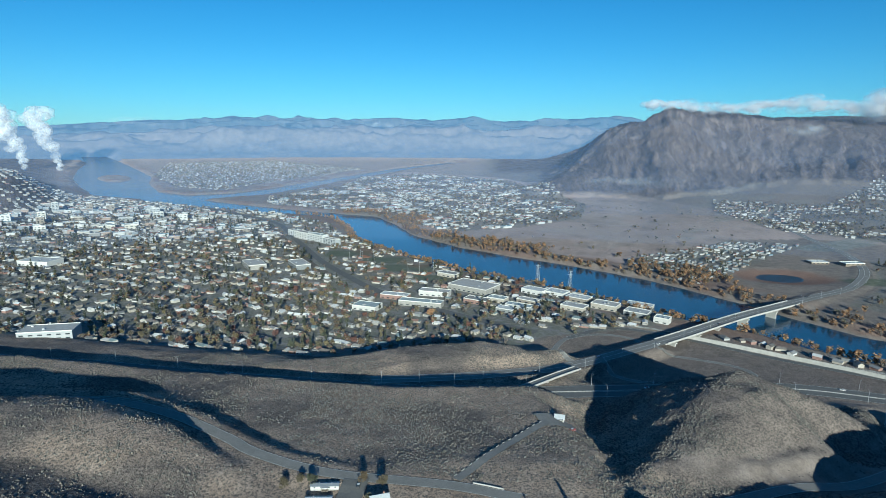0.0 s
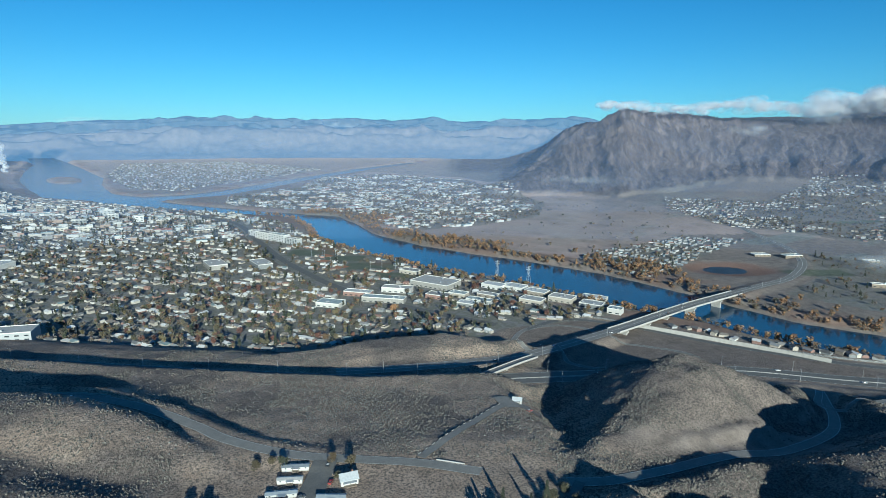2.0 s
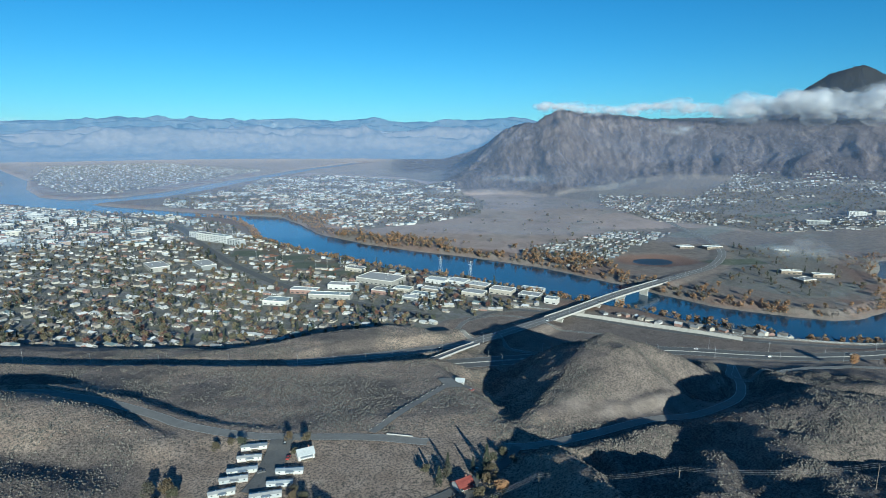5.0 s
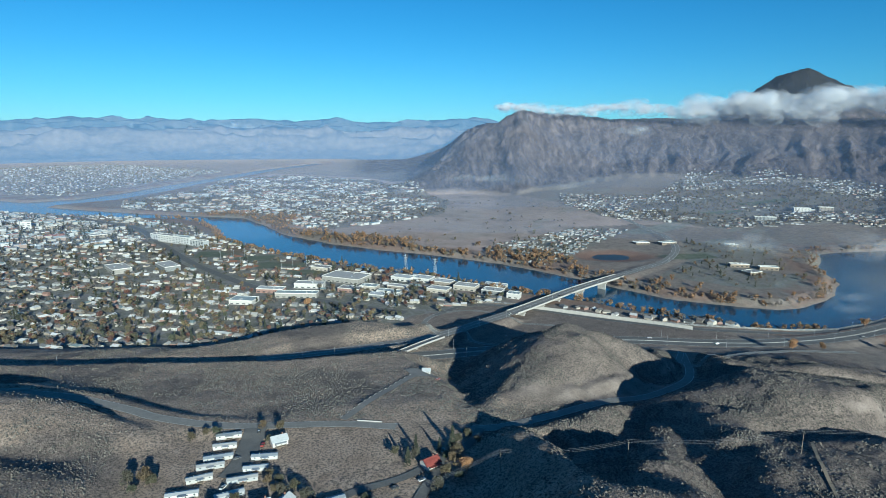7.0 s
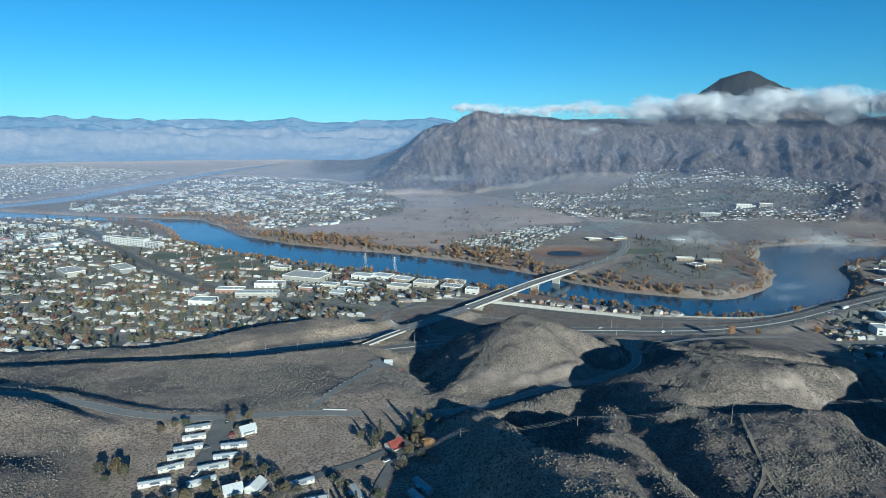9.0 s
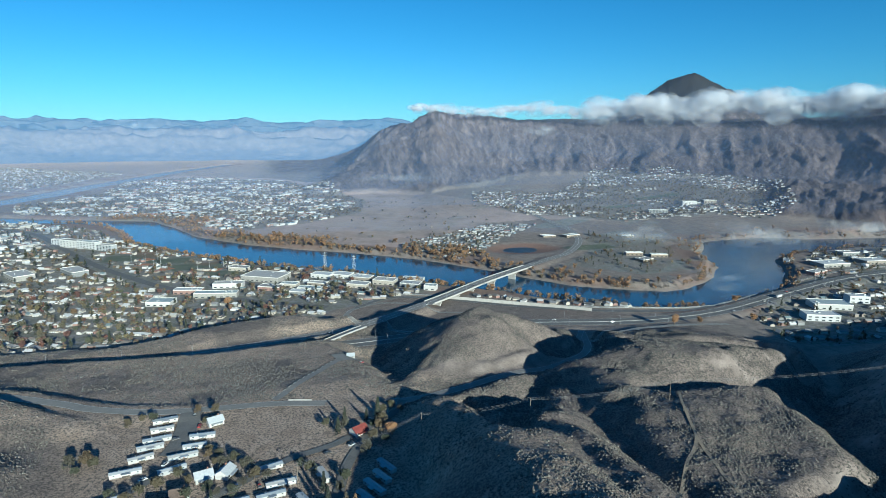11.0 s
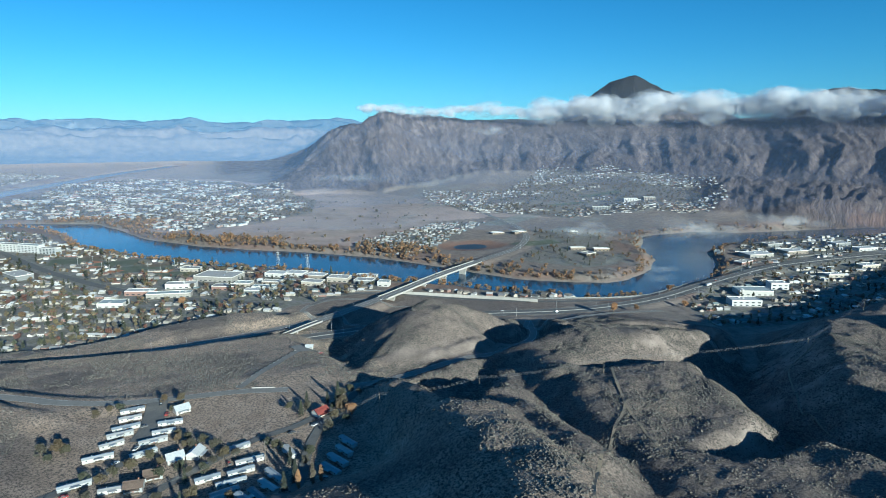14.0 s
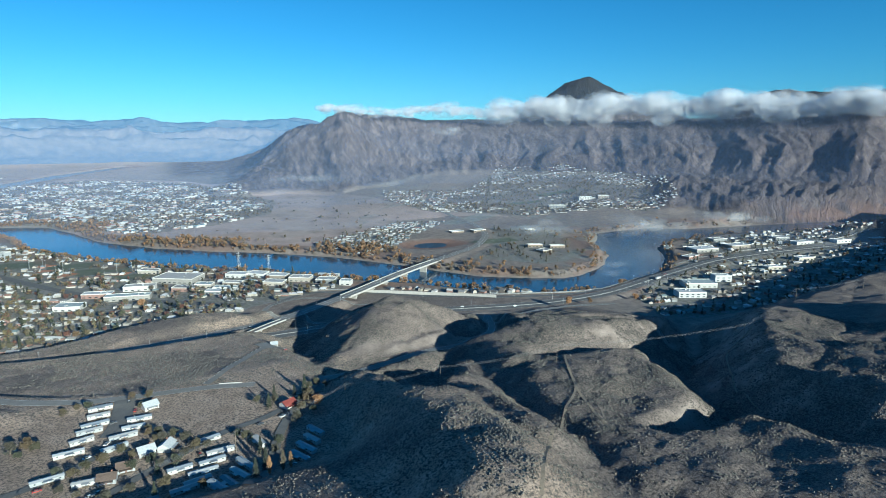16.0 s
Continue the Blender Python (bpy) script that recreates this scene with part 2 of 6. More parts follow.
def terrain(x, y):
    x, y = np.asarray(x, float), np.asarray(y, float)
    rx, ry = x - CX, y - CY
    d, b = np.hypot(rx, ry), np.degrees(np.arctan2(rx, ry))
    w = 9 * fbm(x / 60, y / 60, 3, 61)
    wx, wy = x + w, y + 9 * fbm(x / 60 + 40, y / 60, 3, 63)
    z = slopes(x, y)
    lines = [
        ([(-420, 330, 84), (-300, 318, 84), (-215, 310, 82), (-165, 300, 76), (-120, 285, 66)], 0.3, 10),
        ([(-330, 250, 92), (-220, 225, 84), (-150, 215, 72)], 0.3, 20),
        ([(118, 296, 52), (145, 326, 59), (170, 358, 68), (188, 378, 72), (215, 390, 71), (256, 378, 62), (284, 364, 47)], 0.52, 9),
        ([(146, 300, 50), (185, 306, 53), (222, 324, 53), (262, 344, 50)], 0.75, 7),
        ([(129, 261, 60), (152, 258, 59), (176, 268, 57)], 0.6, 8),
        ([(-140, 494, 34), (-68, 512, 35), (-22, 530, 37), (9, 540, 37), (42, 545, 36), (80, 536, 33), (104, 552, 26)], 0.5, 16),
        ([(90, 20, 112), (102, 65, 104), (108, 105, 98), (110, 150, 92), (113, 180, 87), (108, 212, 81), (104, 228, 74)], 0.6, 9),
        ([(132, 60, 97), (138, 73, 95), (147, 103, 91), (150, 130, 88), (150, 150, 83), (153, 172, 80)], 0.85, 4),
        ([(153, 172, 80), (163, 190, 73)], 0.7, 5),
        ([(195, 10, 88), (205, 60, 82), (215, 115, 77), (240, 152, 76), (252, 184, 72), (290, 182, 70), (345, 178, 63)], 0.55, 26),
        ([(240, 74, 76), (262, 84, 74), (288, 128, 72), (300, 152, 69)], 0.7, 18),
        ([(205, 18, 84), (240, 26, 80), (262, 40, 76), (276, 46, 72)], 0.8, 14),
        ([(214, 206, 71), (226, 240, 66), (233, 258, 62)], 0.6, 7),
        ([(236, 208, 68), (243, 220, 70)], 0.6, 6),
        ([(246, 258, 66), (264, 256, 71), (283, 251, 75), (312, 243, 74), (353, 232, 70), (400, 230, 65), (424, 234, 58)], 0.23, 8),
        ([(345, 10, 97), (352, 45, 88), (364, 76, 80), (385, 108, 79)], 0.75, 10),
        ([(440, 0, 98), (420, 70, 84), (448, 130, 74), (520, 160, 66), (610, 175, 60), (700, 200, 52), (780, 220, 48), (900, 215, 56), (1100, 190, 76), (1500, 170, 90), (2000, 160, 100)], 0.5, 34),
        ([(640, 40, 104), (700, 140, 62), (860, 190, 40)], 0.4, 25),
    ]
    for pts, slope, flat in lines:
        z = ridge(z, wx, wy, pts, slope, flat)
    cuts = [
        ([(300, -80, 104), (300, 0, 72), (312, 50, 58), (326, 92, 48), (346, 132, 41), (385, 172, 30), (430, 205, 20), (500, 245, 14), (575, 325, 9)], 0.6),
        ([(94, 260, 57), (138, 276, 52), (198, 302, 46), (240, 314, 41), (297, 350, 32), (330, 388, 24), (372, 462, 12)], 0.45),
        ([(252, 204, 63), (306, 202, 57), (360, 200, 46), (420, 208, 24)], 0.5),
        ([(262, 358, 34), (330, 354, 28), (400, 338, 26), (470, 306, 20)], 0.7),
        ([(102, 312, 51), (106, 360, 39), (107, 413, 27), (124, 448, 25)], 0.5),
        ([(160, 62, 86), (172, 92, 77), (182, 130, 71), (194, 180, 64), (205, 235, 57), (212, 288, 48)], 0.62),
        ([(20, 120, 78), (55, 190, 58), (70, 250, 56)], 0.25),
        ([(446, 232, 22), (490, 268, 13), (503, 330, 10)], 1.5),
        ([(218, 54, 75), (240, 54, 69), (276, 62, 58), (300, 62, 50)], 1.0),
        ([(128, 150, 76), (132, 205, 62), (126, 240, 55)], 1.0),
        ([(190, 196, 64), (212, 190, 68)], 0.9),
        ([(148, 214, 58), (176, 236, 53), (205, 268, 49)], 0.5),
    ]
    for pts, slope in cuts:
        z = gully(z, wx, wy, pts, slope)
    rough = np.clip((z - 12) / 14, 0, 1) * (1 - step(700, 900, y)) * (0.3 + 0.7 * step(70, 130, x))
    z = z + rough * (3.2 * ridged(x / 75, y / 75, 3, 65) + 2.4 * fbm(x / 16, y / 16, 4, 67))
    z = z + 1.0 * fbm(x / 120, y / 120, 3, 69) * step(500, 700, y)
    # across the valley
    z = np.where(d > 1300, np.maximum(z, 0) + mountain(b, d), z)
    z = np.where(d > 1800, np.maximum(z, far_hills(b, d)), z)
    for n, (line, half) in enumerate(ROADS):
        lx, ly = [p[0] for p in line], [p[1] for p in line]
        near = (x > min(lx) - 40) & (x < max(lx) + 40) & (y > min(ly) - 40) & (y < max(ly) + 40)
        if not near.any():
            continue
        qx, qy = x[near], y[near]
        e, rz, _ = along(qx, qy, line)
        over = step(222, 250, qx) * (1 - step(455, 480, qx)) * step(595, 625, qy) * (1 - step(800, 830, qy)) if n == 1 else 0.0
        k = (1 - step(half + 1.5, half + 15, e)) * (1 - over)
        z[near] = z[near] + (rz - z[near]) * k
    # level ground of the trailer park
    k = step(-135, -95, x) * (1 - step(64, 92, x)) * step(120, 160, y) * (1 - step(262, 285, y))
    z = z + (59 + 0.02 * (y - 200) - z) * k
    pe = pond_edge(x, y)
    z = np.where(pe < 40, np.minimum(z, np.clip(3.2 + pe * 0.12, 1.5, 99)), z)
    sd = water_edge(x, y)
    z = np.where(d < 6000, np.minimum(z, np.clip(sd * 0.28, -3.0, 1e9) + np.maximum(sd - 12, 0) * 0.35), z)
    return z


def closer(x, y, z):
    """Draws far places towards the flight along the line of sight."""
    rx, ry = x - CX, y - CY
    d = np.hypot(rx, ry)
    k = np.where(d > NEAR, (NEAR + REACH * (1 - np.exp(-(d - NEAR) / REACH))) / np.maximum(d, 1), 1.0)
    return CX + rx * k, CY + ry * k, EYE + (z - EYE) * k, k


def mesh_from(name, verts, faces, mats, smooth=True):
    """A mesh of quads or triangles from arrays."""
    me = bpy.data.meshes.new(name)
    verts, faces = np.asarray(verts, np.float32), np.asarray(faces, np.int32)
    n, k = faces.shape
    me.vertices.add(len(verts))
    me.vertices.foreach_set("co", verts.ravel())
    me.loops.add(n * k)
    me.loops.foreach_set("vertex_index", faces.ravel())
    me.polygons.add(n)
    me.polygons.foreach_set("loop_start", np.arange(0, n * k, k, dtype=np.int32))
    me.polygons.foreach_set("use_smooth", np.full(n, smooth))
    me.update(calc_edges=True)
    for m in mats:
        me.materials.append(m)
    return me

# ---- materials ----
def material(name, rough=0.9, metal=0.0, spec=0.3):
    m = bpy.data.materials.new(name)
    m.use_nodes = True
    n = m.node_tree.nodes
    b = n["Principled BSDF"]
    b.inputs["Roughness"].default_value, b.inputs["Metallic"].default_value = rough, metal
    b.inputs["Specular IOR Level"].default_value = spec
    return m, n, m.node_tree.links, b


def noise_node(n, links, vec, scale, detail=4.0, rough=0.6):
    t = n.new("ShaderNodeTexNoise")
    t.inputs["Scale"].default_value, t.inputs["Detail"].default_value, t.inputs["Roughness"].default_value = scale, detail, rough
    links.new(vec, t.inputs["Vector"])
    return t.outputs["Fac"]


def ramp(n, links, fac, stops):
    r = n.new("ShaderNodeValToRGB")
    e = r.color_ramp.elements
    while len(e) < len(stops):
        e.new(0.5)
    for k, (p, c) in zip(e, stops):
        k.position, k.color = p, (*c, 1)
    links.new(fac, r.inputs[0])
    return r.outputs[0]


def mix(n, links, fac, a, b, mode="MIX"):
    m = n.new("ShaderNodeMix")
    m.data_type, m.blend_type = "RGBA", mode
    for sock, v in ((m.inputs[0], fac), (m.inputs[6], a), (m.inputs[7], b)):
        if isinstance(v, (int, float)):
            sock.default_value = v
        elif isinstance(v, tuple):
            sock.default_value = (*v, 1)
        else:
            links.new(v, sock)
    return m.outputs[2]


def bump(n, links, b, height, strength, distance):
    k = n.new("ShaderNodeBump")
    k.inputs["Strength"].default_value, k.inputs["Distance"].default_value = strength, distance
    links.new(height, k.inputs["Height"])
    links.new(k.outputs[0], b.inputs["Normal"])


def position(n):
    return n.new("ShaderNodeNewGeometry").outputs["Position"]


def two_tone(name, c1, c2, scale, rough=0.9, metal=0.0, spec=0.3, relief=0.0, fine=8.0):
    """Two colours mingled by coarse and fine noise at real-world size."""
    m, n, links, b = material(name, rough, metal, spec)
    p = position(n)
    f1, f2 = noise_node(n, links, p, scale), noise_node(n, links, p, scale * fine, 3)
    col = ramp(n, links, f1, [(0.32, c1), (0.68, c2)])
    col = mix(n, links, 0.35, col, ramp(n, links, f2, [(0.3, tuple(v * 0.7 for v in c1)), (0.7, tuple(min(v * 1.25, 1) for v in c2))]))
    links.new(col, b.inputs["Base Color"])
    if relief:
        bump(n, links, b, f2, 0.6, relief)
    return m


def ground_material():
    m, n, links, b = material("ground", 0.95, 0, 0.15)
    p = position(n)
    a1 = n.new("ShaderNodeAttribute")
    a1.attribute_name = "cover"
    a2 = n.new("ShaderNodeAttribute")
    a2.attribute_name = "cover_two"
    s1, s2 = n.new("ShaderNodeSeparateColor"), n.new("ShaderNodeSeparateColor")
    a3 = n.new("ShaderNodeAttribute")
    a3.attribute_name = "cover_three"
    s3 = n.new("ShaderNodeSeparateColor")
    links.new(a3.outputs["Color"], s3.inputs[0])
    fall = n.new("ShaderNodeAttribute")
    fall.attribute_name = "fall"
    links.new(a1.outputs["Color"], s1.inputs[0])
    links.new(a2.outputs["Color"], s2.inputs[0])
    big, mid, small = noise_node(n, links, p, 0.012), noise_node(n, links, p, 0.09, 6), noise_node(n, links, p, 0.7, 7, 0.8)
    fine = noise_node(n, links, p, 0.35, 8, 0.75)
    # dry grass and sage
    grass = ramp(n, links, mid, [(0.3, (0.37, 0.285, 0.21)), (0.52, (0.50, 0.392, 0.29)), (0.72, (0.60, 0.485, 0.365))])
    grass = mix(n, links, ramp(n, links, small, [(0.43, (1, 1, 1)), (0.53, (0, 0, 0))]), grass, (0.14, 0.125, 0.105))
    # close cover of sage, with bare earth between
    sage = ramp(n, links, small, [(0.41, (0.055, 0.049, 0.045)), (0.49, (0.165, 0.142, 0.122)), (0.58, (0.33, 0.28, 0.23))])
    sage = mix(n, links, 0.3, sage, ramp(n, links, mid, [(0.35, (0.11, 0.097, 0.088)), (0.65, (0.32, 0.265, 0.215))]))
    grass = mix(n, links, a1.outputs["Alpha"], grass, sage)
    # open fields of the flats
    field = ramp(n, links, big, [(0.25, (0.54, 0.41, 0.34)), (0.5, (0.62, 0.48, 0.40)), (0.75, (0.66, 0.54, 0.46))])
    plot = n.new("ShaderNodeTexVoronoi")
    plot.inputs["Scale"].default_value = 0.007
    links.new(p, plot.inputs["Vector"])
    field = mix(n, links, 0.45, field, ramp(n, links, plot.outputs["Color"], [(0.1, (0.28, 0.25, 0.20)), (0.35, (0.50, 0.385, 0.30)), (0.6, (0.34, 0.32, 0.25)), (0.9, (0.56, 0.45, 0.365))]))
    field = mix(n, links, 0.25, field, ramp(n, links, mid, [(0.35, (0.26, 0.225, 0.19)), (0.65, (0.46, 0.39, 0.33))]))
    # rough pasture and verges
    dull = ramp(n, links, mid, [(0.3, (0.21, 0.182, 0.155)), (0.5, (0.36, 0.305, 0.255)), (0.7, (0.49, 0.415, 0.345))])
    dull = mix(n, links, 0.4, dull, ramp(n, links, plot.outputs["Color"], [(0.1, (0.15, 0.15, 0.115)), (0.4, (0.27, 0.225, 0.18)), (0.7, (0.19, 0.185, 0.145)), (0.95, (0.34, 0.28, 0.225))]))
    dull = mix(n, links, 0.3, dull, ramp(n, links, small, [(0.4, (0.08, 0.072, 0.06)), (0.6, (0.34, 0.29, 0.235))]))
    field = mix(n, links, s3.outputs[0], dull, field)
    field = mix(n, links, s3.outputs[1], field, ramp(n, links, mid, [(0.3, (0.22, 0.25, 0.20)), (0.7, (0.40, 0.42, 0.37))]))
    # streets, yards and lawns
    town = ramp(n, links, mid, [(0.25, (0.22, 0.216, 0.21)), (0.42, (0.40, 0.38, 0.35)), (0.55, (0.22, 0.235, 0.16)), (0.66, (0.42, 0.385, 0.335)), (0.8, (0.26, 0.255, 0.25))])
    town = mix(n, links, 0.35, town, ramp(n, links, small, [(0.35, (0.055, 0.058, 0.06)), (0.65, (0.24, 0.225, 0.20))]))
    # rock and scree
    rock = ramp(n, links, fine, [(0.34, (0.075, 0.062, 0.06)), (0.5, (0.16, 0.134, 0.122)), (0.66, (0.26, 0.22, 0.195))])
    far_grain = noise_node(n, links, p, 0.045, 9, 0.75)
    streak = noise_node(n, links, fall.outputs["Vector"], 0.045, 9, 0.72)
    rock = mix(n, links, 0.35, rock, ramp(n, links, far_grain, [(0.38, (0.06, 0.05, 0.05)), (0.5, (0.155, 0.13, 0.12)), (0.62, (0.27, 0.225, 0.20))]))
    rock = mix(n, links, 0.65, rock, ramp(n, links, streak, [(0.38, (0.05, 0.042, 0.046)), (0.5, (0.14, 0.116, 0.112)), (0.62, (0.27, 0.225, 0.20))]))
    forest = ramp(n, links, fine, [(0.3, (0.018, 0.022, 0.022)), (0.7, (0.06, 0.058, 0.054))])
    soil = ramp(n, links, mid, [(0.3, (0.25, 0.207, 0.168)), (0.5, (0.34, 0.287, 0.236)), (0.7, (0.44, 0.377, 0.316))])
    green = ramp(n, links, mid, [(0.3, (0.11, 0.135, 0.085)), (0.7, (0.19, 0.21, 0.15))])
    col = mix(n, links, s1.outputs[0], field, grass)
    col = mix(n, links, s1.outputs[1], col, town)
    col = mix(n, links, s1.outputs[2], col, rock)
    col = mix(n, links, s2.outputs[0], col, forest)
    col = mix(n, links, s2.outputs[1], col, soil)
    col = mix(n, links, s2.outputs[2], col, green)
    scrub = ramp(n, links, small, [(0.3, (0.20, 0.12, 0.085)), (0.7, (0.36, 0.235, 0.17))])
    col = mix(n, links, a2.outputs["Alpha"], col, scrub)
    col = mix(n, links, 1.0, col, (0.85, 0.85, 0.92), "MULTIPLY")
    links.new(col, b.inputs["Base Color"])
    k = n.new("ShaderNodeBump")
    k.inputs["Strength"].default_value = 1.0
    far = n.new("ShaderNodeMath")
    far.operation = "MULTIPLY_ADD"
    far.inputs[1].default_value, far.inputs[2].default_value = 22.0, 1.0
    links.new(s1.outputs[2], far.inputs[0])
    links.new(far.outputs[0], k.inputs["Distance"])
    links.new(mix(n, links, s1.outputs[2], small, mix(n, links, 0.6, far_grain, streak)), k.inputs["Height"])
    links.new(k.outputs[0], b.inputs["Normal"])
    return m


def hills_material():
    """Hills beyond the valley, pale and blue with distance haze put in as a glow."""
    m, n, links, b = material("distant_hills", 1.0, 0, 0.0)
    p = position(n)
    f = noise_node(n, links, p, 0.02, 8, 0.7)
    bare = ramp(n, links, f, [(0.3, (0.085, 0.068, 0.055)), (0.7, (0.17, 0.135, 0.108))])
    wood = ramp(n, links, f, [(0.3, (0.02, 0.03, 0.035)), (0.7, (0.07, 0.08, 0.085))])
    at = n.new("ShaderNodeAttribute")
    at.attribute_name = "wooded"
    col = mix(n, links, at.outputs["Fac"], bare, wood)
    links.new(col, b.inputs["Base Color"])
    # faint blue emission stands in for the haze before these hills
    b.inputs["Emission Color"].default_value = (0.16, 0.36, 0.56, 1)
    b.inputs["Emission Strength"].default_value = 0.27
    return m


def water_material():
    m, n, links, b = material("water", 0.06, 0, 0.5)
    b.inputs["Base Color"].default_value = (0.012, 0.05, 0.10, 1)
    p = position(n)
    f = noise_node(n, links, p, 0.25, 4, 0.6)
    bump(n, links, b, f, 0.35, 0.55)
    return m


GROUND, HILLS, WATER = ground_material(), hills_material(), water_material()
ASPHALT = two_tone("asphalt", (0.11, 0.11, 0.112), (0.16, 0.157, 0.153), 0.15, 0.9)
OLD_ASPHALT = two_tone("old_asphalt", (0.18, 0.174, 0.166), (0.25, 0.24, 0.228), 0.2, 0.92)
CONCRETE = two_tone("concrete", (0.32, 0.31, 0.295), (0.45, 0.437, 0.415), 0.3, 0.85)
PAINT = two_tone("road_paint", (0.55, 0.54, 0.5), (0.75, 0.74, 0.7), 0.8, 0.7)


# ---- ground ----
def ground():
    fine = np.arange(-43, 98.01, 0.185)
    ang = np.concatenate([fine, np.arange(100, 315, 3.0)])
    rad = np.concatenate([np.arange(0.5, 120, 8.0), np.arange(120, 720, 2.5), 720 * 1.0062 ** np.arange(0, 92), 1272 * 1.0095 ** np.arange(1, 58), np.arange(2190, 3260, 8.5), 3260 * 1.008 ** np.arange(0, 46), 4700 * 1.03 ** np.arange(0, 74)])
    b, d = np.meshgrid(np.radians(ang), rad)
    x, y = CX + d * np.sin(b), CY + d * np.cos(b)
    z = terrain(x, y)
    xs, ys, zs, _ = closer(x, y, z)
    nr, na = x.shape
    idx = np.arange(nr * na).reshape(nr, na)
    nxt = np.roll(idx, -1, axis=1)
    quads = np.stack([idx[:-1], nxt[:-1], nxt[1:], idx[1:]], -1)[:, :, ::-1]
    far_row = int(np.searchsorted(rad, 5000))
    verts = np.stack([xs, ys, zs], -1).reshape(-1, 3)
    me = mesh_from("ground", verts, quads[:far_row].reshape(-1, 4), [GROUND])
    covers(me, x.ravel(), y.ravel(), z.ravel(), np.degrees(b).ravel(), d.ravel(), nr, na)
    tagged(new("ground", me), "dry grassy foothills, river flats and bare mountain", "ground", kind="structure")
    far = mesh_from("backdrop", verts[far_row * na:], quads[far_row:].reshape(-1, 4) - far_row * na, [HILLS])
    at = far.attributes.new("wooded", "FLOAT", "POINT")
    at.data.foreach_set("value", np.clip(step(9000, 12500, d) * 0.8 + 0.3 * fbm(x / 900, y / 900, 4, 59), 0, 1)[far_row:].ravel().astype(np.float32))
    tagged(new("backdrop", far), "hills along the far valley, haze painted on as blue glow", "hills", kind="structure")


def covers(me, x, y, z, b, d, nr, na):
    zz = z.reshape(nr, na)
    dd = d.reshape(nr, na)
    steep = np.abs(np.gradient(zz, axis=0) / np.maximum(np.gradient(dd, axis=0), 0.1)).ravel()
    side = np.abs(np.gradient(zz, axis=1) / np.maximum(dd * radians(0.185), 0.1)).ravel()
    steep = np.hypot(steep, side)
    n1 = fbm(x / 50, y / 50, 4, 71)
    hill = step(11, 20, z) * (1 - step(650, 800, y))
    town = town_mask(x, y)
    apron = step(9, 20, z + 6 * n1) * step(1300, 1500, d) * step(8, 12, b)
    hill = np.maximum(np.maximum(hill, 0.6 * apron), 0.85 * inside(x, y, INTERCHANGE))
    low = np.interp(b, [6, 18, 26, 30, 48, 51], [8, 14, 45, 75, 75, 18])
    rock = step(0, 12, np.where(d > 1300, mountain(b, d), 0) + 8 * n1 - low) * (1 - step(3400, 3900, d)) + step(3400, 3900, d) * step(4, 6, b)
    west = step(-31, -34, b) * step(1500, 2200, d)
    forest = step(4300 * 0.72, 3250, d) * step(18, 24, b) * step(330, 420, z + 60 * n1) * (0.65 + 0.33 * step(3500, 3700, d)) + 0.5 * step(0.1, 0.4, n1) * west
    forest = np.clip(forest + 0.55 * step(0.12, 0.3, fbm(x / 90, y / 90, 4, 77)) * rock * step(230, 300, z), 0, 1)
    soil = step(0.82, 1.1, steep + 0.5 * n1) * hill * step(225, 260, x) * (1 - step(1100, 1250, d)) * 0.75
    sd = water_edge(x, y)
    sand = (1 - step(3, 12, sd)) * step(-12, 0, sd) * 0.3
    face = step(112, 130, x) * (1 - step(278, 292, x)) * step(296, 312, y) * (1 - step(318, 338, y - 0.22 * (x - 190) + 20 * n1)) * 0.6
    green = lawn_mask(x, y)
    pe = pond_edge(x, y)
    reeds = 0.85 * (1 - step(14, 34, pe + 12 * n1))
    scrub = np.maximum(reeds, 0.55 * step(-0.1, 0.2, n1) * step(2, 8, sd) * (1 - step(40, 110, sd)))
    park = step(-130, -100, x) * (1 - step(70, 100, x)) * step(110, 150, y) * (1 - step(275, 300, y))
    dense = np.where(d > 1200, 0.9 + 0.3 * n1, 1 - 0.8 * park) * hill * np.clip(0.05 + 0.85 * step(100, 150, x) + 0.9 * step(-0.05, 0.3, fbm(x / 60, y / 60, 4, 73)) * (1 - step(60, 120, x)), 0, 1)
    dense = np.maximum(dense, hill * 0.85 * (1 - step(-130, -80, x)) * (1 - step(300, 345, y)) * step(-0.35, 0.1, n1))
    pink = inside(x, y, PINK_FLATS) * (0.95 + 0.8 * n1) + 0.55 * step(2300, 2900, d) * (1 - step(2, 6, b))
    bench = inside(x, y, BENCH_TOWN + BENCH_TOWN[:1]) + inside(x, y, POINT_LAND) + step(1200, 1300, d) * step(20, 24, b)
    frost = 0.6 * np.clip(bench, 0, 1) * (1 - step(49, 51, b)) * (1 - step(60, 80, z)) * step(0.08, 0.3, fbm((x + 0.5 * y) / 240, (y - 0.5 * x) / 70, 3, 79))
    vals = np.ones((nr * na, 4), np.float32)
    vals[:, 0], vals[:, 1] = np.clip(pink, 0, 1), frost
    at = me.attributes.new("cover_three", "FLOAT_COLOR", "POINT")
    at.data.foreach_set("color", vals.ravel()[:len(me.vertices) * 4])
    crest = np.interp(b, [0, 8, 14, 20, 24, 30, 36, 54, 60, 75, 140], [2650, 2700, 2820, 2870, 2960, 3160, 3180, 3080, 2950, 2750, 2600])
    run = np.stack([b * 50 - 0.12 * (crest - d) + 30 * n1, 0.16 * d, 0.0 * d], -1).astype(np.float32)
    at = me.attributes.new("fall", "FLOAT_VECTOR", "POINT")
    at.data.foreach_set("vector", run.ravel()[:len(me.vertices) * 3])
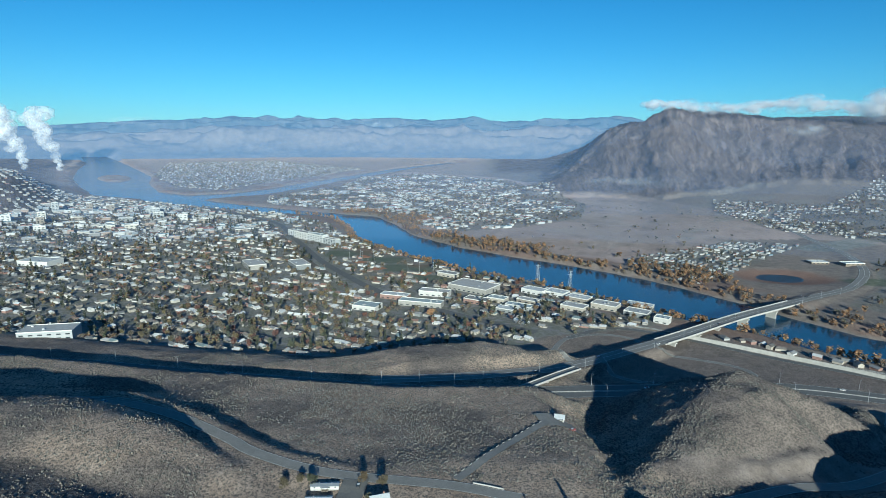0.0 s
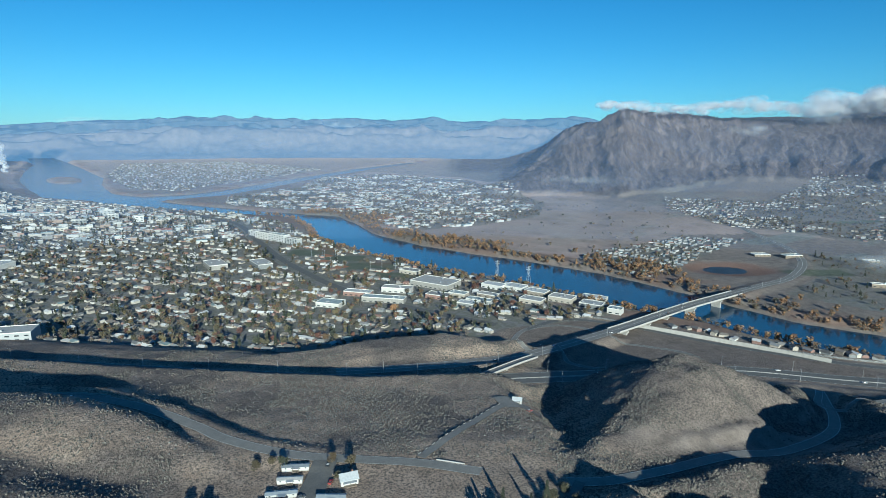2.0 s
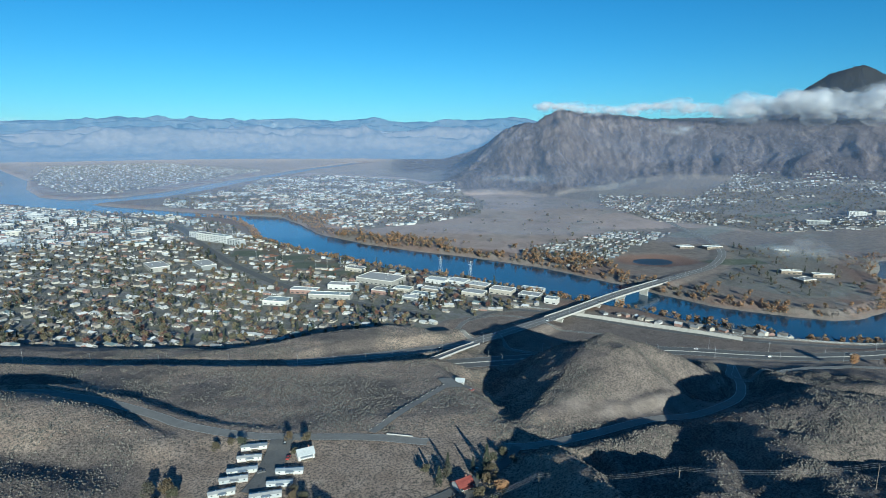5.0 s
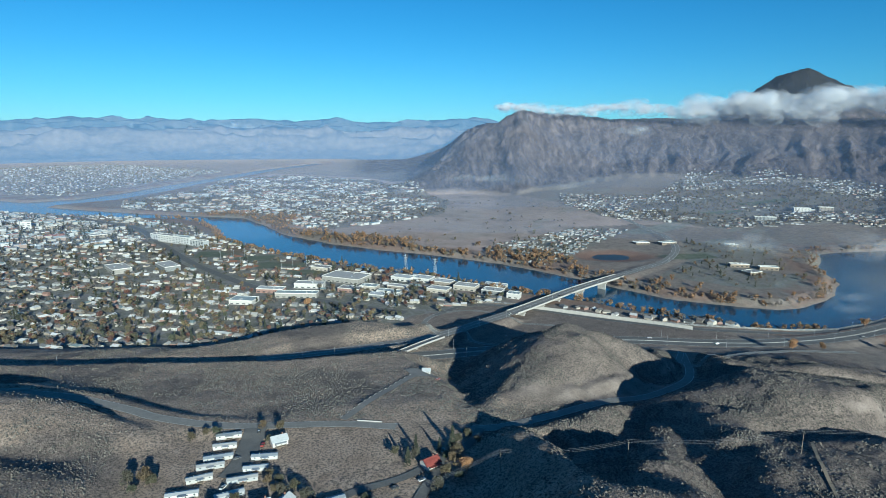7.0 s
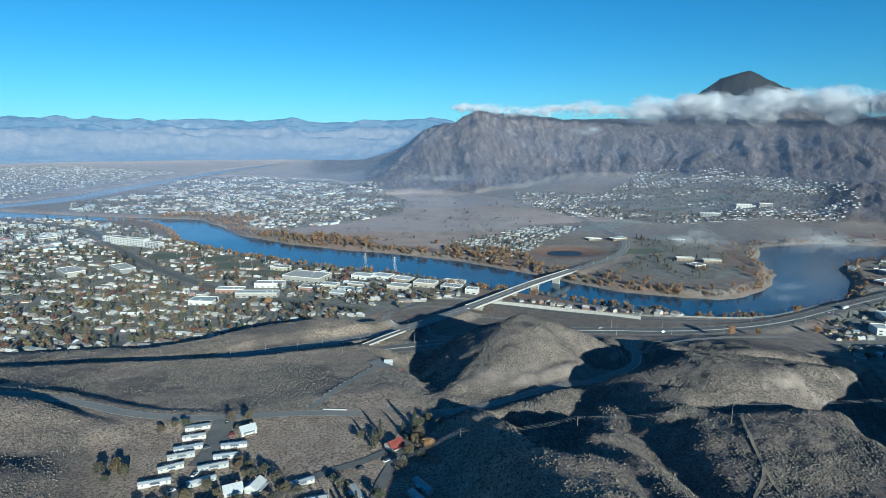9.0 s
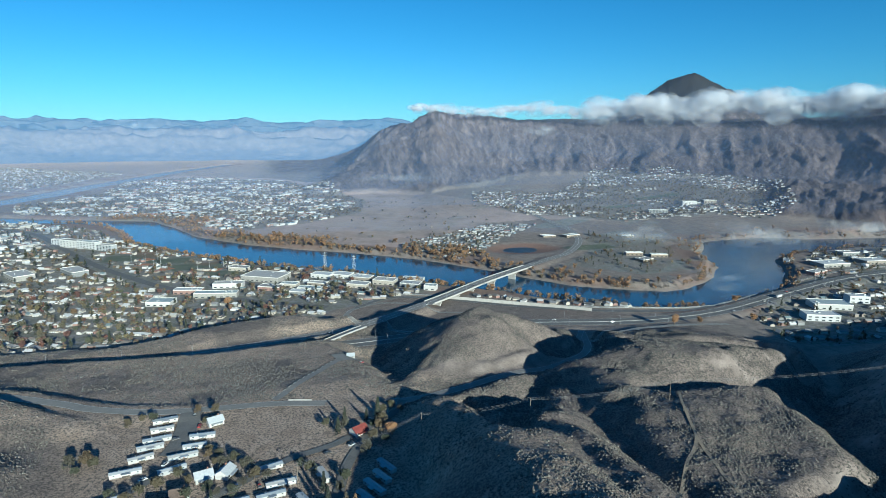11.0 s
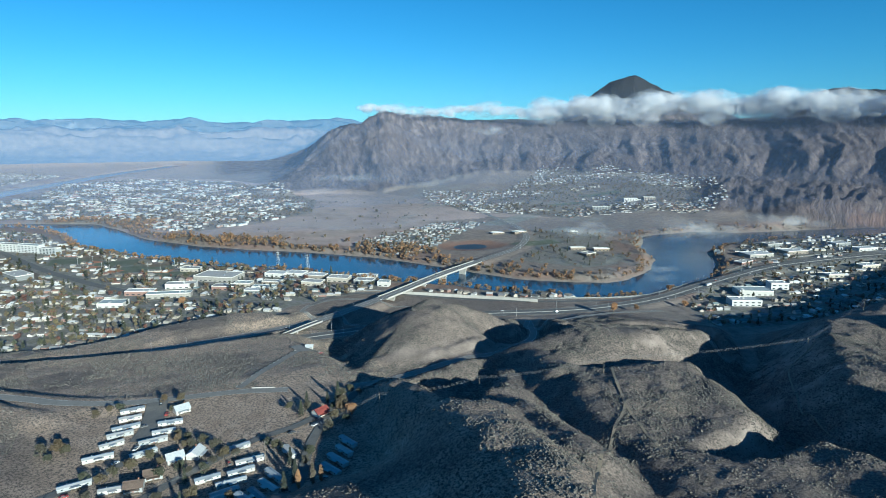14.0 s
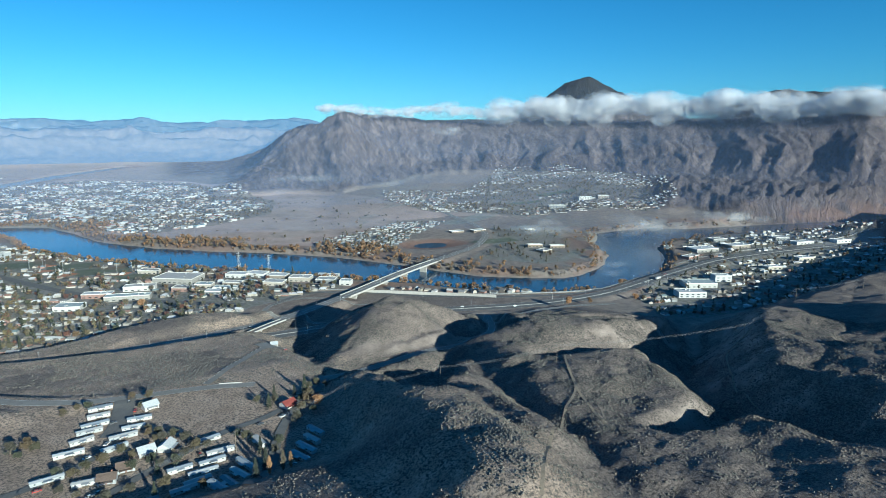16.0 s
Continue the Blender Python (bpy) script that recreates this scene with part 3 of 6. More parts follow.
    for name, (r, g, bl) in (("cover", (hill, town, np.clip(rock + west, 0, 1))), ("cover_two", (forest, np.clip(np.maximum(np.maximum(soil, sand), face), 0, 1), green))):
        at = me.attributes.new(name, "FLOAT_COLOR", "POINT")
        vals = np.ones((nr * na, 4), np.float32)
        vals[:, 0], vals[:, 1], vals[:, 2], vals[:, 3] = r, g, bl, dense if name == "cover" else scrub
        at.data.foreach_set("color", vals.ravel()[:len(me.vertices) * 4])


def inside(x, y, poly):
    """1 inside a polygon of the plan, 0 outside."""
    hit = np.zeros(np.shape(x), bool)
    for (ax, ay), (bx, by) in zip(poly, poly[1:] + poly[:1]):
        if ay == by:
            continue
        cross = (ay > y) != (by > y)
        hit ^= cross & (x < (bx - ax) * (y - ay) / (by - ay) + ax)
    return hit.astype(float)


SOUTH_TOWN = [(-900, 640), (-470, 600), (-263, 580), (-188, 572), (-122, 572), (-75, 590), (-36, 602), (29, 612), (90, 626), (116, 660), (230, 690), (330, 740), (290, 800), (190, 900), (90, 1000),
              (0, 1080), (-120, 1190), (-225, 1330), (-290, 1500), (-450, 1680), (-760, 1850), (-1200, 2080), (-1700, 2000), (-1500, 1200)]
NORTH_TOWN = [(-300, 1730), (-60, 1500), (20, 1400), (200, 1480), (380, 1640), (470, 1950), (420, 2300), (300, 2900), (-100, 3300), (-420, 3050), (-430, 2500), (-620, 2120), (-560, 1900)]
WEST_TOWN = [(-1080, 2420), (-860, 2350), (-780, 2700), (-640, 3100), (-500, 3700), (-1300, 4600), (-1900, 4200), (-1450, 3000)]
PARK_TOWN = [(338, 1095), (374, 908), (420, 925), (620, 1120), (775, 1262), (622, 1285), (500, 1200)]
EAST_TOWN = [(570, 360), (610, 325), (760, 300), (960, 272), (1500, 250), (1700, 420), (1500, 660), (1110, 740), (1020, 690), (930, 590), (760, 520), (620, 440)]
BENCH_TOWN = [(800, 1440), (1019, 1215), (1283, 1180), (1337, 1060), (1527, 1110), (1831, 1454), (1700, 1898), (1514, 2087), (1100, 1720), (860, 1900), (770, 1700)]
INTERCHANGE = [(90, 500), (430, 480), (470, 500), (380, 600), (280, 670), (150, 700), (110, 640)]
PINK_FLATS = [(-130, 1520), (30, 1360), (150, 1200), (330, 1060), (480, 1150), (620, 1300), (800, 1330), (960, 1240), (820, 1560), (700, 2050), (480, 2500), (300, 3100), (-200, 3500), (-420, 2950), (-300, 2300)]
POINT_LAND = [(560, 800), (640, 690), (760, 690), (860, 860), (900, 960), (800, 1100), (680, 900)]


def town_mask(x, y):
    m = np.zeros(np.shape(x))
    for poly, k in ((SOUTH_TOWN, 0.9), (NORTH_TOWN, 0.6), (WEST_TOWN, 0.6), (PARK_TOWN, 0.6), (EAST_TOWN, 0.9), (BENCH_TOWN, 0.4), (POINT_LAND, 0.6)):
        m = np.maximum(m, k * inside(x, y, poly))
    return m


LAWNS = [(-182, 1130, 45, 32), (-110, 1075, 40, 28), (-60, 1010, 45, 30), (-10, 940, 40, 24), (1010, 330, 70, 28), (700, 930, 60, 25), (1350, 1500, 90, 22), (1150, 1420, 70, 18)]


def lawn_mask(x, y):
    m = np.zeros(np.shape(x))
    for lx, ly, a, c in LAWNS:
        m = np.maximum(m, 1 - step(0.85, 1.0, np.maximum(np.abs(x - lx) / a, np.abs(y - ly) / c)))
    return m * 0.85


def water():
    ang = np.arange(-46, 76, 0.4)
    rad = np.concatenate([500 * 1.012 ** np.arange(0, 240)])
    b, d = np.meshgrid(np.radians(ang), rad)
    x, y = CX + d * np.sin(b), CY + d * np.cos(b)
    keep = water_edge(x, y) < 28 + d * 0.004
    xs, ys, zs, _ = closer(x, y, np.zeros_like(x))
    nr, na = x.shape
    idx = np.arange(nr * na).reshape(nr, na)
    quads = np.stack([idx[:-1, :-1], idx[:-1, 1:], idx[1:, 1:], idx[1:, :-1]], -1)[:, :, ::-1].reshape(-1, 4)
    quads = quads[keep.ravel()[quads].any(axis=1)]
    used, inv = np.unique(quads, return_inverse=True)
    me = mesh_from("water", np.stack([xs, ys, zs], -1).reshape(-1, 3)[used], inv.reshape(-1, 4), [WATER])
    tagged(new("water", me), "calm deep blue river winding through the valley", "river", kind="structure")


POND_WATER, _n, _l, _b = material("pond_water", 0.4, 0, 0.3)
_b.inputs["Base Color"].default_value = (0.02, 0.03, 0.04, 1)


def pond():
    px, py, a, c = POND
    bm = bmesh.new()
    bmesh.ops.create_circle(bm, cap_ends=True, segments=48, radius=1.0)
    me = bpy.data.meshes.new("water")
    for v in bm.verts:
        v.co = (px + v.co.x * (a + 8), py + v.co.y * (c + 8), 2.6)
    bm.to_mesh(me)
    me.materials.append(POND_WATER)
    tagged(new("water", me), "small dark oval pond ringed by reddish reeds", "pond", kind="structure")


ground()
water()
pond()


def ribbon(line, half, lift, name, mat, offset=0.0, thick=0.0):
    """A strip of a road along a line."""
    p = np.array(line)
    t = np.gradient(p[:, :2], axis=0)
    t /= np.linalg.norm(t, axis=1)[:, None]
    nrm = np.stack([t[:, 1], -t[:, 0]], -1)
    rows = []
    for side in (offset - half, offset + half):
        rows.append(np.column_stack([p[:, :2] + nrm * side, p[:, 2] + lift]))
    v = np.concatenate(rows)
    n = len(p)
    i = np.arange(n - 1)
    return mesh_from(name, v, np.stack([i, i + n, i + n + 1, i + 1], -1), [mat], False)


def road(name, line, half, mat, label, marks=()):
    ob = tagged(new(name, ribbon(line, half, 0.28, name, mat)), label, "road", kind="structure")
    for off, w in marks:
        k = new("lane_line", ribbon(line, w, 0.34, "lane_line", PAINT, off))
        k.parent = ob
    return ob


road("road", HIGHWAY, 12.0, ASPHALT, "divided asphalt highway with painted lane lines", [(-11, 0.16), (11, 0.16), (-1.2, 0.16), (1.2, 0.16)])
road("road", BRIDGE_ROAD, 8.0, OLD_ASPHALT, "pale asphalt road leading onto the river bridge", [(-7, 0.15), (7, 0.15), (0, 0.2)])
road("road", HILL_ROAD, 4.0, OLD_ASPHALT, "two-lane pale asphalt road winding through the foothills", [(-3.6, 0.1), (3.6, 0.1)])

# ---- building blocks ----
def geo(parts):
    """Joins (verts, faces) pieces into one."""
    v, f, n = [], [], 0
    for pv, pf in parts:
        v.extend(tuple(q) for q in pv)
        f.extend(tuple(i + n for i in face) for face in pf)
        n += len(pv)
    return v, f


def box(x0, y0, z0, x1, y1, z1):
    v = [(x0, y0, z0), (x1, y0, z0), (x1, y1, z0), (x0, y1, z0), (x0, y0, z1), (x1, y0, z1), (x1, y1, z1), (x0, y1, z1)]
    return v, [(3, 2, 1, 0), (4, 5, 6, 7), (0, 1, 5, 4), (1, 2, 6, 5), (2, 3, 7, 6), (3, 0, 4, 7)]


def gable_wall(l, w, h, rise):
    a, c = l / 2, w / 2
    v = [(-a, -c, -1.2), (a, -c, -1.2), (a, c, -1.2), (-a, c, -1.2), (-a, -c, h), (a, -c, h), (a, c, h), (-a, c, h), (-a, 0, h + rise), (a, 0, h + rise)]
    return v, [(0, 1, 5, 4), (2, 3, 7, 6), (1, 2, 6, 9, 5), (3, 0, 4, 8, 7), (3, 2, 1, 0), (4, 5, 9, 8), (6, 7, 8, 9)]


def gable_roof(l, w, h, rise, over=0.6, thick=0.22, hip=0.0):
    a, c = l / 2 + over, w / 2 + over
    drop = rise * over / (w / 2)
    v = []
    for t in (0, thick):
        v += [(-a, -c, h - drop + t), (a, -c, h - drop + t), (a, c, h - drop + t), (-a, c, h - drop + t), (-a + hip, 0, h + rise + t), (a - hip, 0, h + rise + t)]
    top, low = [(6, 7, 11, 10), (8, 9, 10, 11), (7, 8, 11), (9, 6, 10)], [(0, 4, 5, 1), (2, 5, 4, 3), (1, 5, 2), (3, 4, 0)]
    if not hip:
        top, low = top[:2], low[:2]
        edge = [(0, 6, 10, 4), (4, 10, 9, 3), (1, 5, 11, 7), (5, 2, 8, 11)]
    else:
        edge = [(0, 3, 9, 6), (1, 7, 8, 2)]
    return v, top + low + edge + [(0, 1, 7, 6), (2, 3, 9, 8)]


def cylinder(x, y, z0, z1, r0, r1=None, n=8):
    r1 = r0 if r1 is None else r1
    v = [(x + r * math.cos(2 * math.pi * k / n), y + r * math.sin(2 * math.pi * k / n), z) for z, r in ((z0, r0), (z1, r1)) for k in range(n)]
    return v, [(k, (k + 1) % n, n + (k + 1) % n, n + k) for k in range(n)] + [tuple(range(n - 1, -1, -1)), tuple(range(n, 2 * n))]


def rod(p, q, r, n=6):
    """A round bar between two places."""
    p, q = Vector(p), Vector(q)
    t = (q - p).to_track_quat("Z", "Y").to_matrix()
    v = [tuple(e + t @ Vector((r * k * math.cos(2 * math.pi * i / n), r * k * math.sin(2 * math.pi * i / n), 0))) for e, k in ((p, 1.0), (q, 0.7)) for i in range(n)]
    return v, [(k, (k + 1) % n, n + (k + 1) % n, n + k) for k in range(n)] + [tuple(range(n - 1, -1, -1)), tuple(range(n, 2 * n))]


def mesh_of(name, vf, mat, smooth=False):
    me = bpy.data.meshes.new(name)
    me.from_pydata(vf[0], [], vf[1])
    me.materials.append(mat)
    if smooth:
        me.polygons.foreach_set("use_smooth", [True] * len(me.polygons))
    me.update()
    return me


def part(name, vf, mat, parent, label="", smooth=False):
    ob = new(name, mesh_of(name, vf, mat, smooth))
    ob.parent = parent
    return tagged(ob, label)


def thing(name, m, label, category, group="", kind=""):
    ob = new(name)
    ob.empty_display_size = 1.0
    ob.matrix_basis = m
    return tagged(ob, label, category, group, kind)


def ground_z(x, y):
    return float(terrain(np.array([x]), np.array([y]))[0])


def on_ground(x, y, rot=0.0, up=0.0, scale=1.0):
    return pose(x, y, ground_z(x, y) + up, 0, 0, rot) @ Matrix.Scale(scale, 4)


def tris(vf):
    """Arrays of corners and triangles."""
    out = []
    for f in vf[1]:
        for k in range(1, len(f) - 1):
            out.append((f[0], f[k], f[k + 1]))
    return np.array(vf[0], np.float32), np.array(out, np.int32)


class Heap:
    """Many small pieces joined into one mesh."""

    def __init__(self):
        self.v, self.f, self.n = [], [], 0

    def add(self, vf, x, y, z, rot, sx=1.0, sy=None, sz=None):
        """Copies of one piece at arrays of places, turns and sizes."""
        v, f = vf
        x = np.atleast_1d(x)
        m = len(x)
        if not m:
            return
        sy, sz = sx if sy is None else sy, sx if sz is None else sz
        c, s = np.cos(rot), np.sin(rot)
        px, py, pz = np.outer(np.ones(m) * sx, v[:, 0]), np.outer(np.ones(m) * sy, v[:, 1]), np.outer(np.ones(m) * sz, v[:, 2])
        c, s = np.broadcast_to(c, m)[:, None], np.broadcast_to(s, m)[:, None]
        vv = np.stack([px * c - py * s + x[:, None], px * s + py * c + np.atleast_1d(y)[:, None], pz + np.atleast_1d(z)[:, None]], -1)
        self.v.append(vv.reshape(-1, 3))
        self.f.append((f[None] + (np.arange(m) * len(v))[:, None, None] + self.n).reshape(-1, 3))
        self.n += m * len(v)

    def mesh(self, name, mat, smooth=False):
        v = np.concatenate(self.v)
        x, y, z, _ = closer(v[:, 0], v[:, 1], v[:, 2])
        return mesh_from(name, np.stack([x, y, z], -1), np.concatenate(self.f), [mat], smooth)


def varied(name, colours, rough=0.85, island=False, metal=0.0, spec=0.3, grain=0.6, dirt=0.25):
    """One of a few real colours for each piece, with grain and grime."""
    m, n, links, b = material(name, rough, metal, spec)
    if island:
        r = n.new("ShaderNodeNewGeometry").outputs["Random Per Island"]
    else:
        r = n.new("ShaderNodeObjectInfo").outputs["Random"]
    cr = n.new("ShaderNodeValToRGB")
    cr.color_ramp.interpolation = "CONSTANT"
    e = cr.color_ramp.elements
    while len(e) < len(colours):
        e.new(0.5)
    for i, (k, c) in enumerate(zip(e, colours)):
        k.position, k.color = i / len(colours), (*c, 1)
    links.new(r, cr.inputs[0])
    p = position(n)
    f = noise_node(n, links, p, grain, 5, 0.65)
    col = mix(n, links, dirt, cr.outputs[0], ramp(n, links, f, [(0.3, (0.05, 0.048, 0.045)), (0.7, (0.62, 0.6, 0.57))]))
    links.new(col, b.inputs["Base Color"])
    return m


ROOFS = [(0.46, 0.47, 0.49), (0.22, 0.22, 0.23), (0.09, 0.088, 0.088), (0.62, 0.63, 0.65), (0.14, 0.12, 0.11), (0.055, 0.055, 0.06), (0.36, 0.36, 0.36), (0.19, 0.10, 0.075), (0.18, 0.18, 0.195), (0.68, 0.68, 0.68),
         (0.08, 0.075, 0.072), (0.24, 0.23, 0.22), (0.11, 0.115, 0.125), (0.50, 0.50, 0.51), (0.16, 0.14, 0.125), (0.13, 0.18, 0.20)]
WALLS = [(0.68, 0.67, 0.65), (0.46, 0.42, 0.36), (0.34, 0.33, 0.31), (0.74, 0.74, 0.73), (0.26, 0.22, 0.18), (0.42, 0.44, 0.46), (0.52, 0.47, 0.40), (0.20, 0.22, 0.24), (0.60, 0.57, 0.50), (0.28, 0.14, 0.11)]
LEAVES = [(0.15, 0.095, 0.045), (0.11, 0.10, 0.055), (0.17, 0.125, 0.055), (0.095, 0.09, 0.06), (0.15, 0.06, 0.04), (0.075, 0.085, 0.045), (0.15, 0.125, 0.07), (0.12, 0.105, 0.08), (0.18, 0.15, 0.07), (0.12, 0.05, 0.04)]
PINES = [(0.038, 0.048, 0.033), (0.05, 0.06, 0.04), (0.033, 0.042, 0.034), (0.06, 0.064, 0.042)]
BARE = [(0.14, 0.12, 0.10), (0.18, 0.15, 0.12), (0.11, 0.095, 0.08)]
OLIVE = [(0.085, 0.08, 0.045), (0.11, 0.09, 0.05), (0.06, 0.068, 0.04), (0.13, 0.095, 0.05), (0.075, 0.07, 0.05)]
ORANGE = [(0.34, 0.19, 0.085), (0.25, 0.15, 0.075), (0.38, 0.22, 0.105), (0.15, 0.11, 0.065), (0.125, 0.105, 0.075), (0.21, 0.11, 0.055)]
SAGE = [(0.045, 0.041, 0.036), (0.165, 0.146, 0.122), (0.065, 0.058, 0.05), (0.115, 0.10, 0.085), (0.034, 0.031, 0.028), (0.085, 0.075, 0.064)]
ROOFS, WALLS = [tuple(min(1.02 * v, 0.8) for v in c) for c in ROOFS], [tuple(0.78 * v for v in c) for c in WALLS]
ROOF, ROOF_ALL = varied("roof", ROOFS, 0.6, dirt=0.18), varied("roof_all", ROOFS, 0.6, True, dirt=0.18)
WALL, WALL_ALL = varied("siding", WALLS, 0.8), varied("siding_all", WALLS, 0.8, True)
LEAF, LEAF_ALL = varied("autumn_leaf", LEAVES, 0.9, dirt=0.12, grain=1.5), varied("autumn_leaf_all", LEAVES, 0.9, True, dirt=0.12, grain=1.5)
OLIVE_LEAF = varied("olive_leaf", OLIVE, 0.9, dirt=0.08)
PINE, PINE_ALL = varied("needle", PINES, 0.9, dirt=0.05), varied("needle_all", PINES, 0.9, True, dirt=0.05)
RUST_ALL, RUST = varied("cottonwood_leaf_all", ORANGE, 0.9, True, dirt=0.1), varied("cottonwood_leaf", ORANGE, 0.9, dirt=0.1)
BARE_ALL = varied("bare_twig_all", BARE, 0.95, True, dirt=0.1)
SAGE_ALL = varied("sage_all", SAGE, 0.95, True, dirt=0.15, grain=3.0)
WHITE = varied("white_panel", [(0.50, 0.51, 0.52), (0.44, 0.44, 0.43), (0.54, 0.54, 0.53), (0.36, 0.38, 0.40)], 0.55, dirt=0.12)
METAL_ROOF = varied("sheet_roof", [(0.36, 0.40, 0.44), (0.46, 0.48, 0.50), (0.29, 0.33, 0.38), (0.20, 0.23, 0.27), (0.42, 0.42, 0.42)], 0.45, dirt=0.15)
BARK = two_tone("bark", (0.10, 0.08, 0.06), (0.17, 0.14, 0.11), 1.5, 0.95)
GLASS = two_tone("window_glass", (0.02, 0.025, 0.03), (0.05, 0.06, 0.07), 0.5, 0.12, 0, 0.6)
DOOR = varied("door_paint", [(0.5, 0.48, 0.45), (0.25, 0.1, 0.08), (0.7, 0.7, 0.68), (0.12, 0.15, 0.2)], 0.6)
BRICK = two_tone("brick", (0.25, 0.13, 0.09), (0.34, 0.19, 0.14), 0.8, 0.9)
STEEL = two_tone("galvanised_steel", (0.42, 0.43, 0.44), (0.55, 0.56, 0.57), 0.6, 0.5, 0.6)
WOOD = two_tone("weathered_wood", (0.16, 0.13, 0.10), (0.26, 0.22, 0.18), 1.2, 0.9)
RUBBER = two_tone("rubber", (0.015, 0.015, 0.016), (0.03, 0.03, 0.03), 2.0, 0.85)
CARPAINT = varied("car_paint", [(0.7, 0.7, 0.7), (0.05, 0.05, 0.055), (0.3, 0.31, 0.33), (0.35, 0.04, 0.035), (0.06, 0.1, 0.2), (0.75, 0.75, 0.74), (0.12, 0.12, 0.13)], 0.3, dirt=0.06, spec=0.5)
FLAT_ROOF = varied("membrane_roof", [(0.50, 0.51, 0.52), (0.40, 0.40, 0.40), (0.56, 0.57, 0.58), (0.26, 0.25, 0.245), (0.34, 0.40, 0.42), (0.45, 0.43, 0.41)], 0.75, dirt=0.22, grain=0.25)
FLAT_ROOF_ALL = varied("membrane_roof_all", [(0.52, 0.53, 0.54), (0.58, 0.59, 0.60), (0.27, 0.26, 0.25), (0.46, 0.45, 0.43), (0.22, 0.32, 0.38), (0.55, 0.55, 0.55), (0.30, 0.11, 0.09)], 0.75, True, dirt=0.2, grain=0.25)

rng = np.random.default_rng(7)


# ---- plant shapes ----
def lump(r, flat=0.8):
    """A rough little clump."""
    v = np.array([(1, 0, 0), (-1, 0, 0), (0, 1, 0), (0, -1, 0), (0, 0, 1), (0, 0, -1)], float) * rng.uniform(0.65, 1.15, (6, 1)) * r
    v[:, 2] *= flat
    return v, np.array([(0, 2, 4), (2, 1, 4), (1, 3, 4), (3, 0, 4), (2, 0, 5), (1, 2, 5), (3, 1, 5), (0, 3, 5)], int)


def leaf_tuft(r):
    """A few crossed leaves on a twig."""
    v, f = [], []
    for k in range(4):
        a, t = rng.uniform(0, 6.28), rng.uniform(-0.7, 0.7)
        d = np.array([math.cos(a) * math.cos(t), math.sin(a) * math.cos(t), math.sin(t)]) * r
        s = np.array([-math.sin(a), math.cos(a), rng.uniform(-0.6, 0.6)]) * r * 0.55
        o = rng.normal(0, 0.35 * r, 3)
        n = len(v)
        v += [o - d * 0.8, o + s, o + d, o - s]
        f += [(n, n + 1, n + 2), (n, n + 2, n + 3)]
    return np.array(v), np.array(f)


def crown(height, width, clumps, kind="round", tuft=0.9, base=0.28):
    """Clumps of leaves in an uneven crown, one metre scale."""
    v, f, n = [], [], 0
    lobes = [(rng.uniform(-0.25, 0.25) * width, rng.uniform(-0.25, 0.25) * width, height * rng.uniform(base + 0.15, 0.85), width * rng.uniform(0.2, 0.36)) for _ in range(7)]
    for k in range(clumps):
        if kind == "cone":
            t = rng.uniform(0, 1) ** 0.8
            z = height * (0.1 + 0.9 * t)
            a = rng.uniform(0, 6.28)
            rr = width * 0.5 * (1 - t) * rng.uniform(0.35, 1.05) * (0.8 + 0.3 * math.sin(t * 34)) + 0.05
            c = np.array([rr * math.cos(a), rr * math.sin(a), z - 0.25 * rr])
        elif kind == "column":
            t = rng.uniform(0, 1)
            a, rr = rng.uniform(0, 6.28), width * 0.5 * math.sin(math.pi * min(0.15 + t * 0.8, 1)) * rng.uniform(0.3, 1.0)
            c = np.array([rr * math.cos(a), rr * math.sin(a), height * (0.08 + 0.92 * t)])
        else:
            lx, ly, lz, lr = lobes[k % 7]
            d = rng.normal(0, 1, 3)
            d /= np.linalg.norm(d)
            c = np.array([lx, ly, lz]) + d * lr * rng.uniform(0.55, 1.08) * (1, 1, 0.85)
            c[2] = max(c[2], height * base * 0.7)
        pv, pf = (leaf_tuft(tuft) if rng.random() < 0.65 else lump(tuft * 0.75))
        v.append(pv + c)
        f.append(pf + n)
        n += len(pv)
    return np.concatenate(v), np.concatenate(f).astype(np.int32)


def stem(height, r):
    """A tapered trunk in one skin."""
    rings = [(-0.6, r * 1.15), (0.3, r), (height * 0.5, r * 0.55), (height * 0.86, r * 0.15)]
    v = [(q * math.cos(k * math.pi / 3.5), q * math.sin(k * math.pi / 3.5), z) for z, q in rings for k in range(7)]
    return v, [(7 * i + k, 7 * i + (k + 1) % 7, 7 * i + 7 + (k + 1) % 7, 7 * i + 7 + k) for i in range(3) for k in range(7)] + [tuple(range(21, 28))]


def limbs(height, r, count, spread):
    out = []
    for k in range(count):
        a, z = k * 2.4 + 0.3, height * (0.3 + 0.09 * k)
        out.append(rod((0, 0, z), (spread * math.cos(a), spread * math.sin(a), z + height * 0.2), r * 0.34, 5))
    return out


def tree(name, label, height, width, clumps, kind, leaf, tuft, group):
    ob = thing(name, pose(0, 0, 0), label, "tree", group)
    tall = height * (0.96 if kind == "cone" else 0.9)
    t = part("trunk", stem(tall, 0.022 * height), BARK, ob)
    if name != "street_tree":
        for piece in limbs(tall, 0.022 * height, 4 if kind == "cone" else 7, width * 0.3):
            part("limb", piece, BARK, t)
    v, f = crown(height, width, clumps, kind, tuft)
    c = new("crown", mesh_from("crown", v, f, [leaf], False))
    c.parent = ob
    return ob


def place_all(proto, spots):
    """Puts a first thing at the first spot and copies of it at the others."""
    for m in spots[1:]:
        copy_thing(proto, m)
    proto.matrix_basis = spots[0]

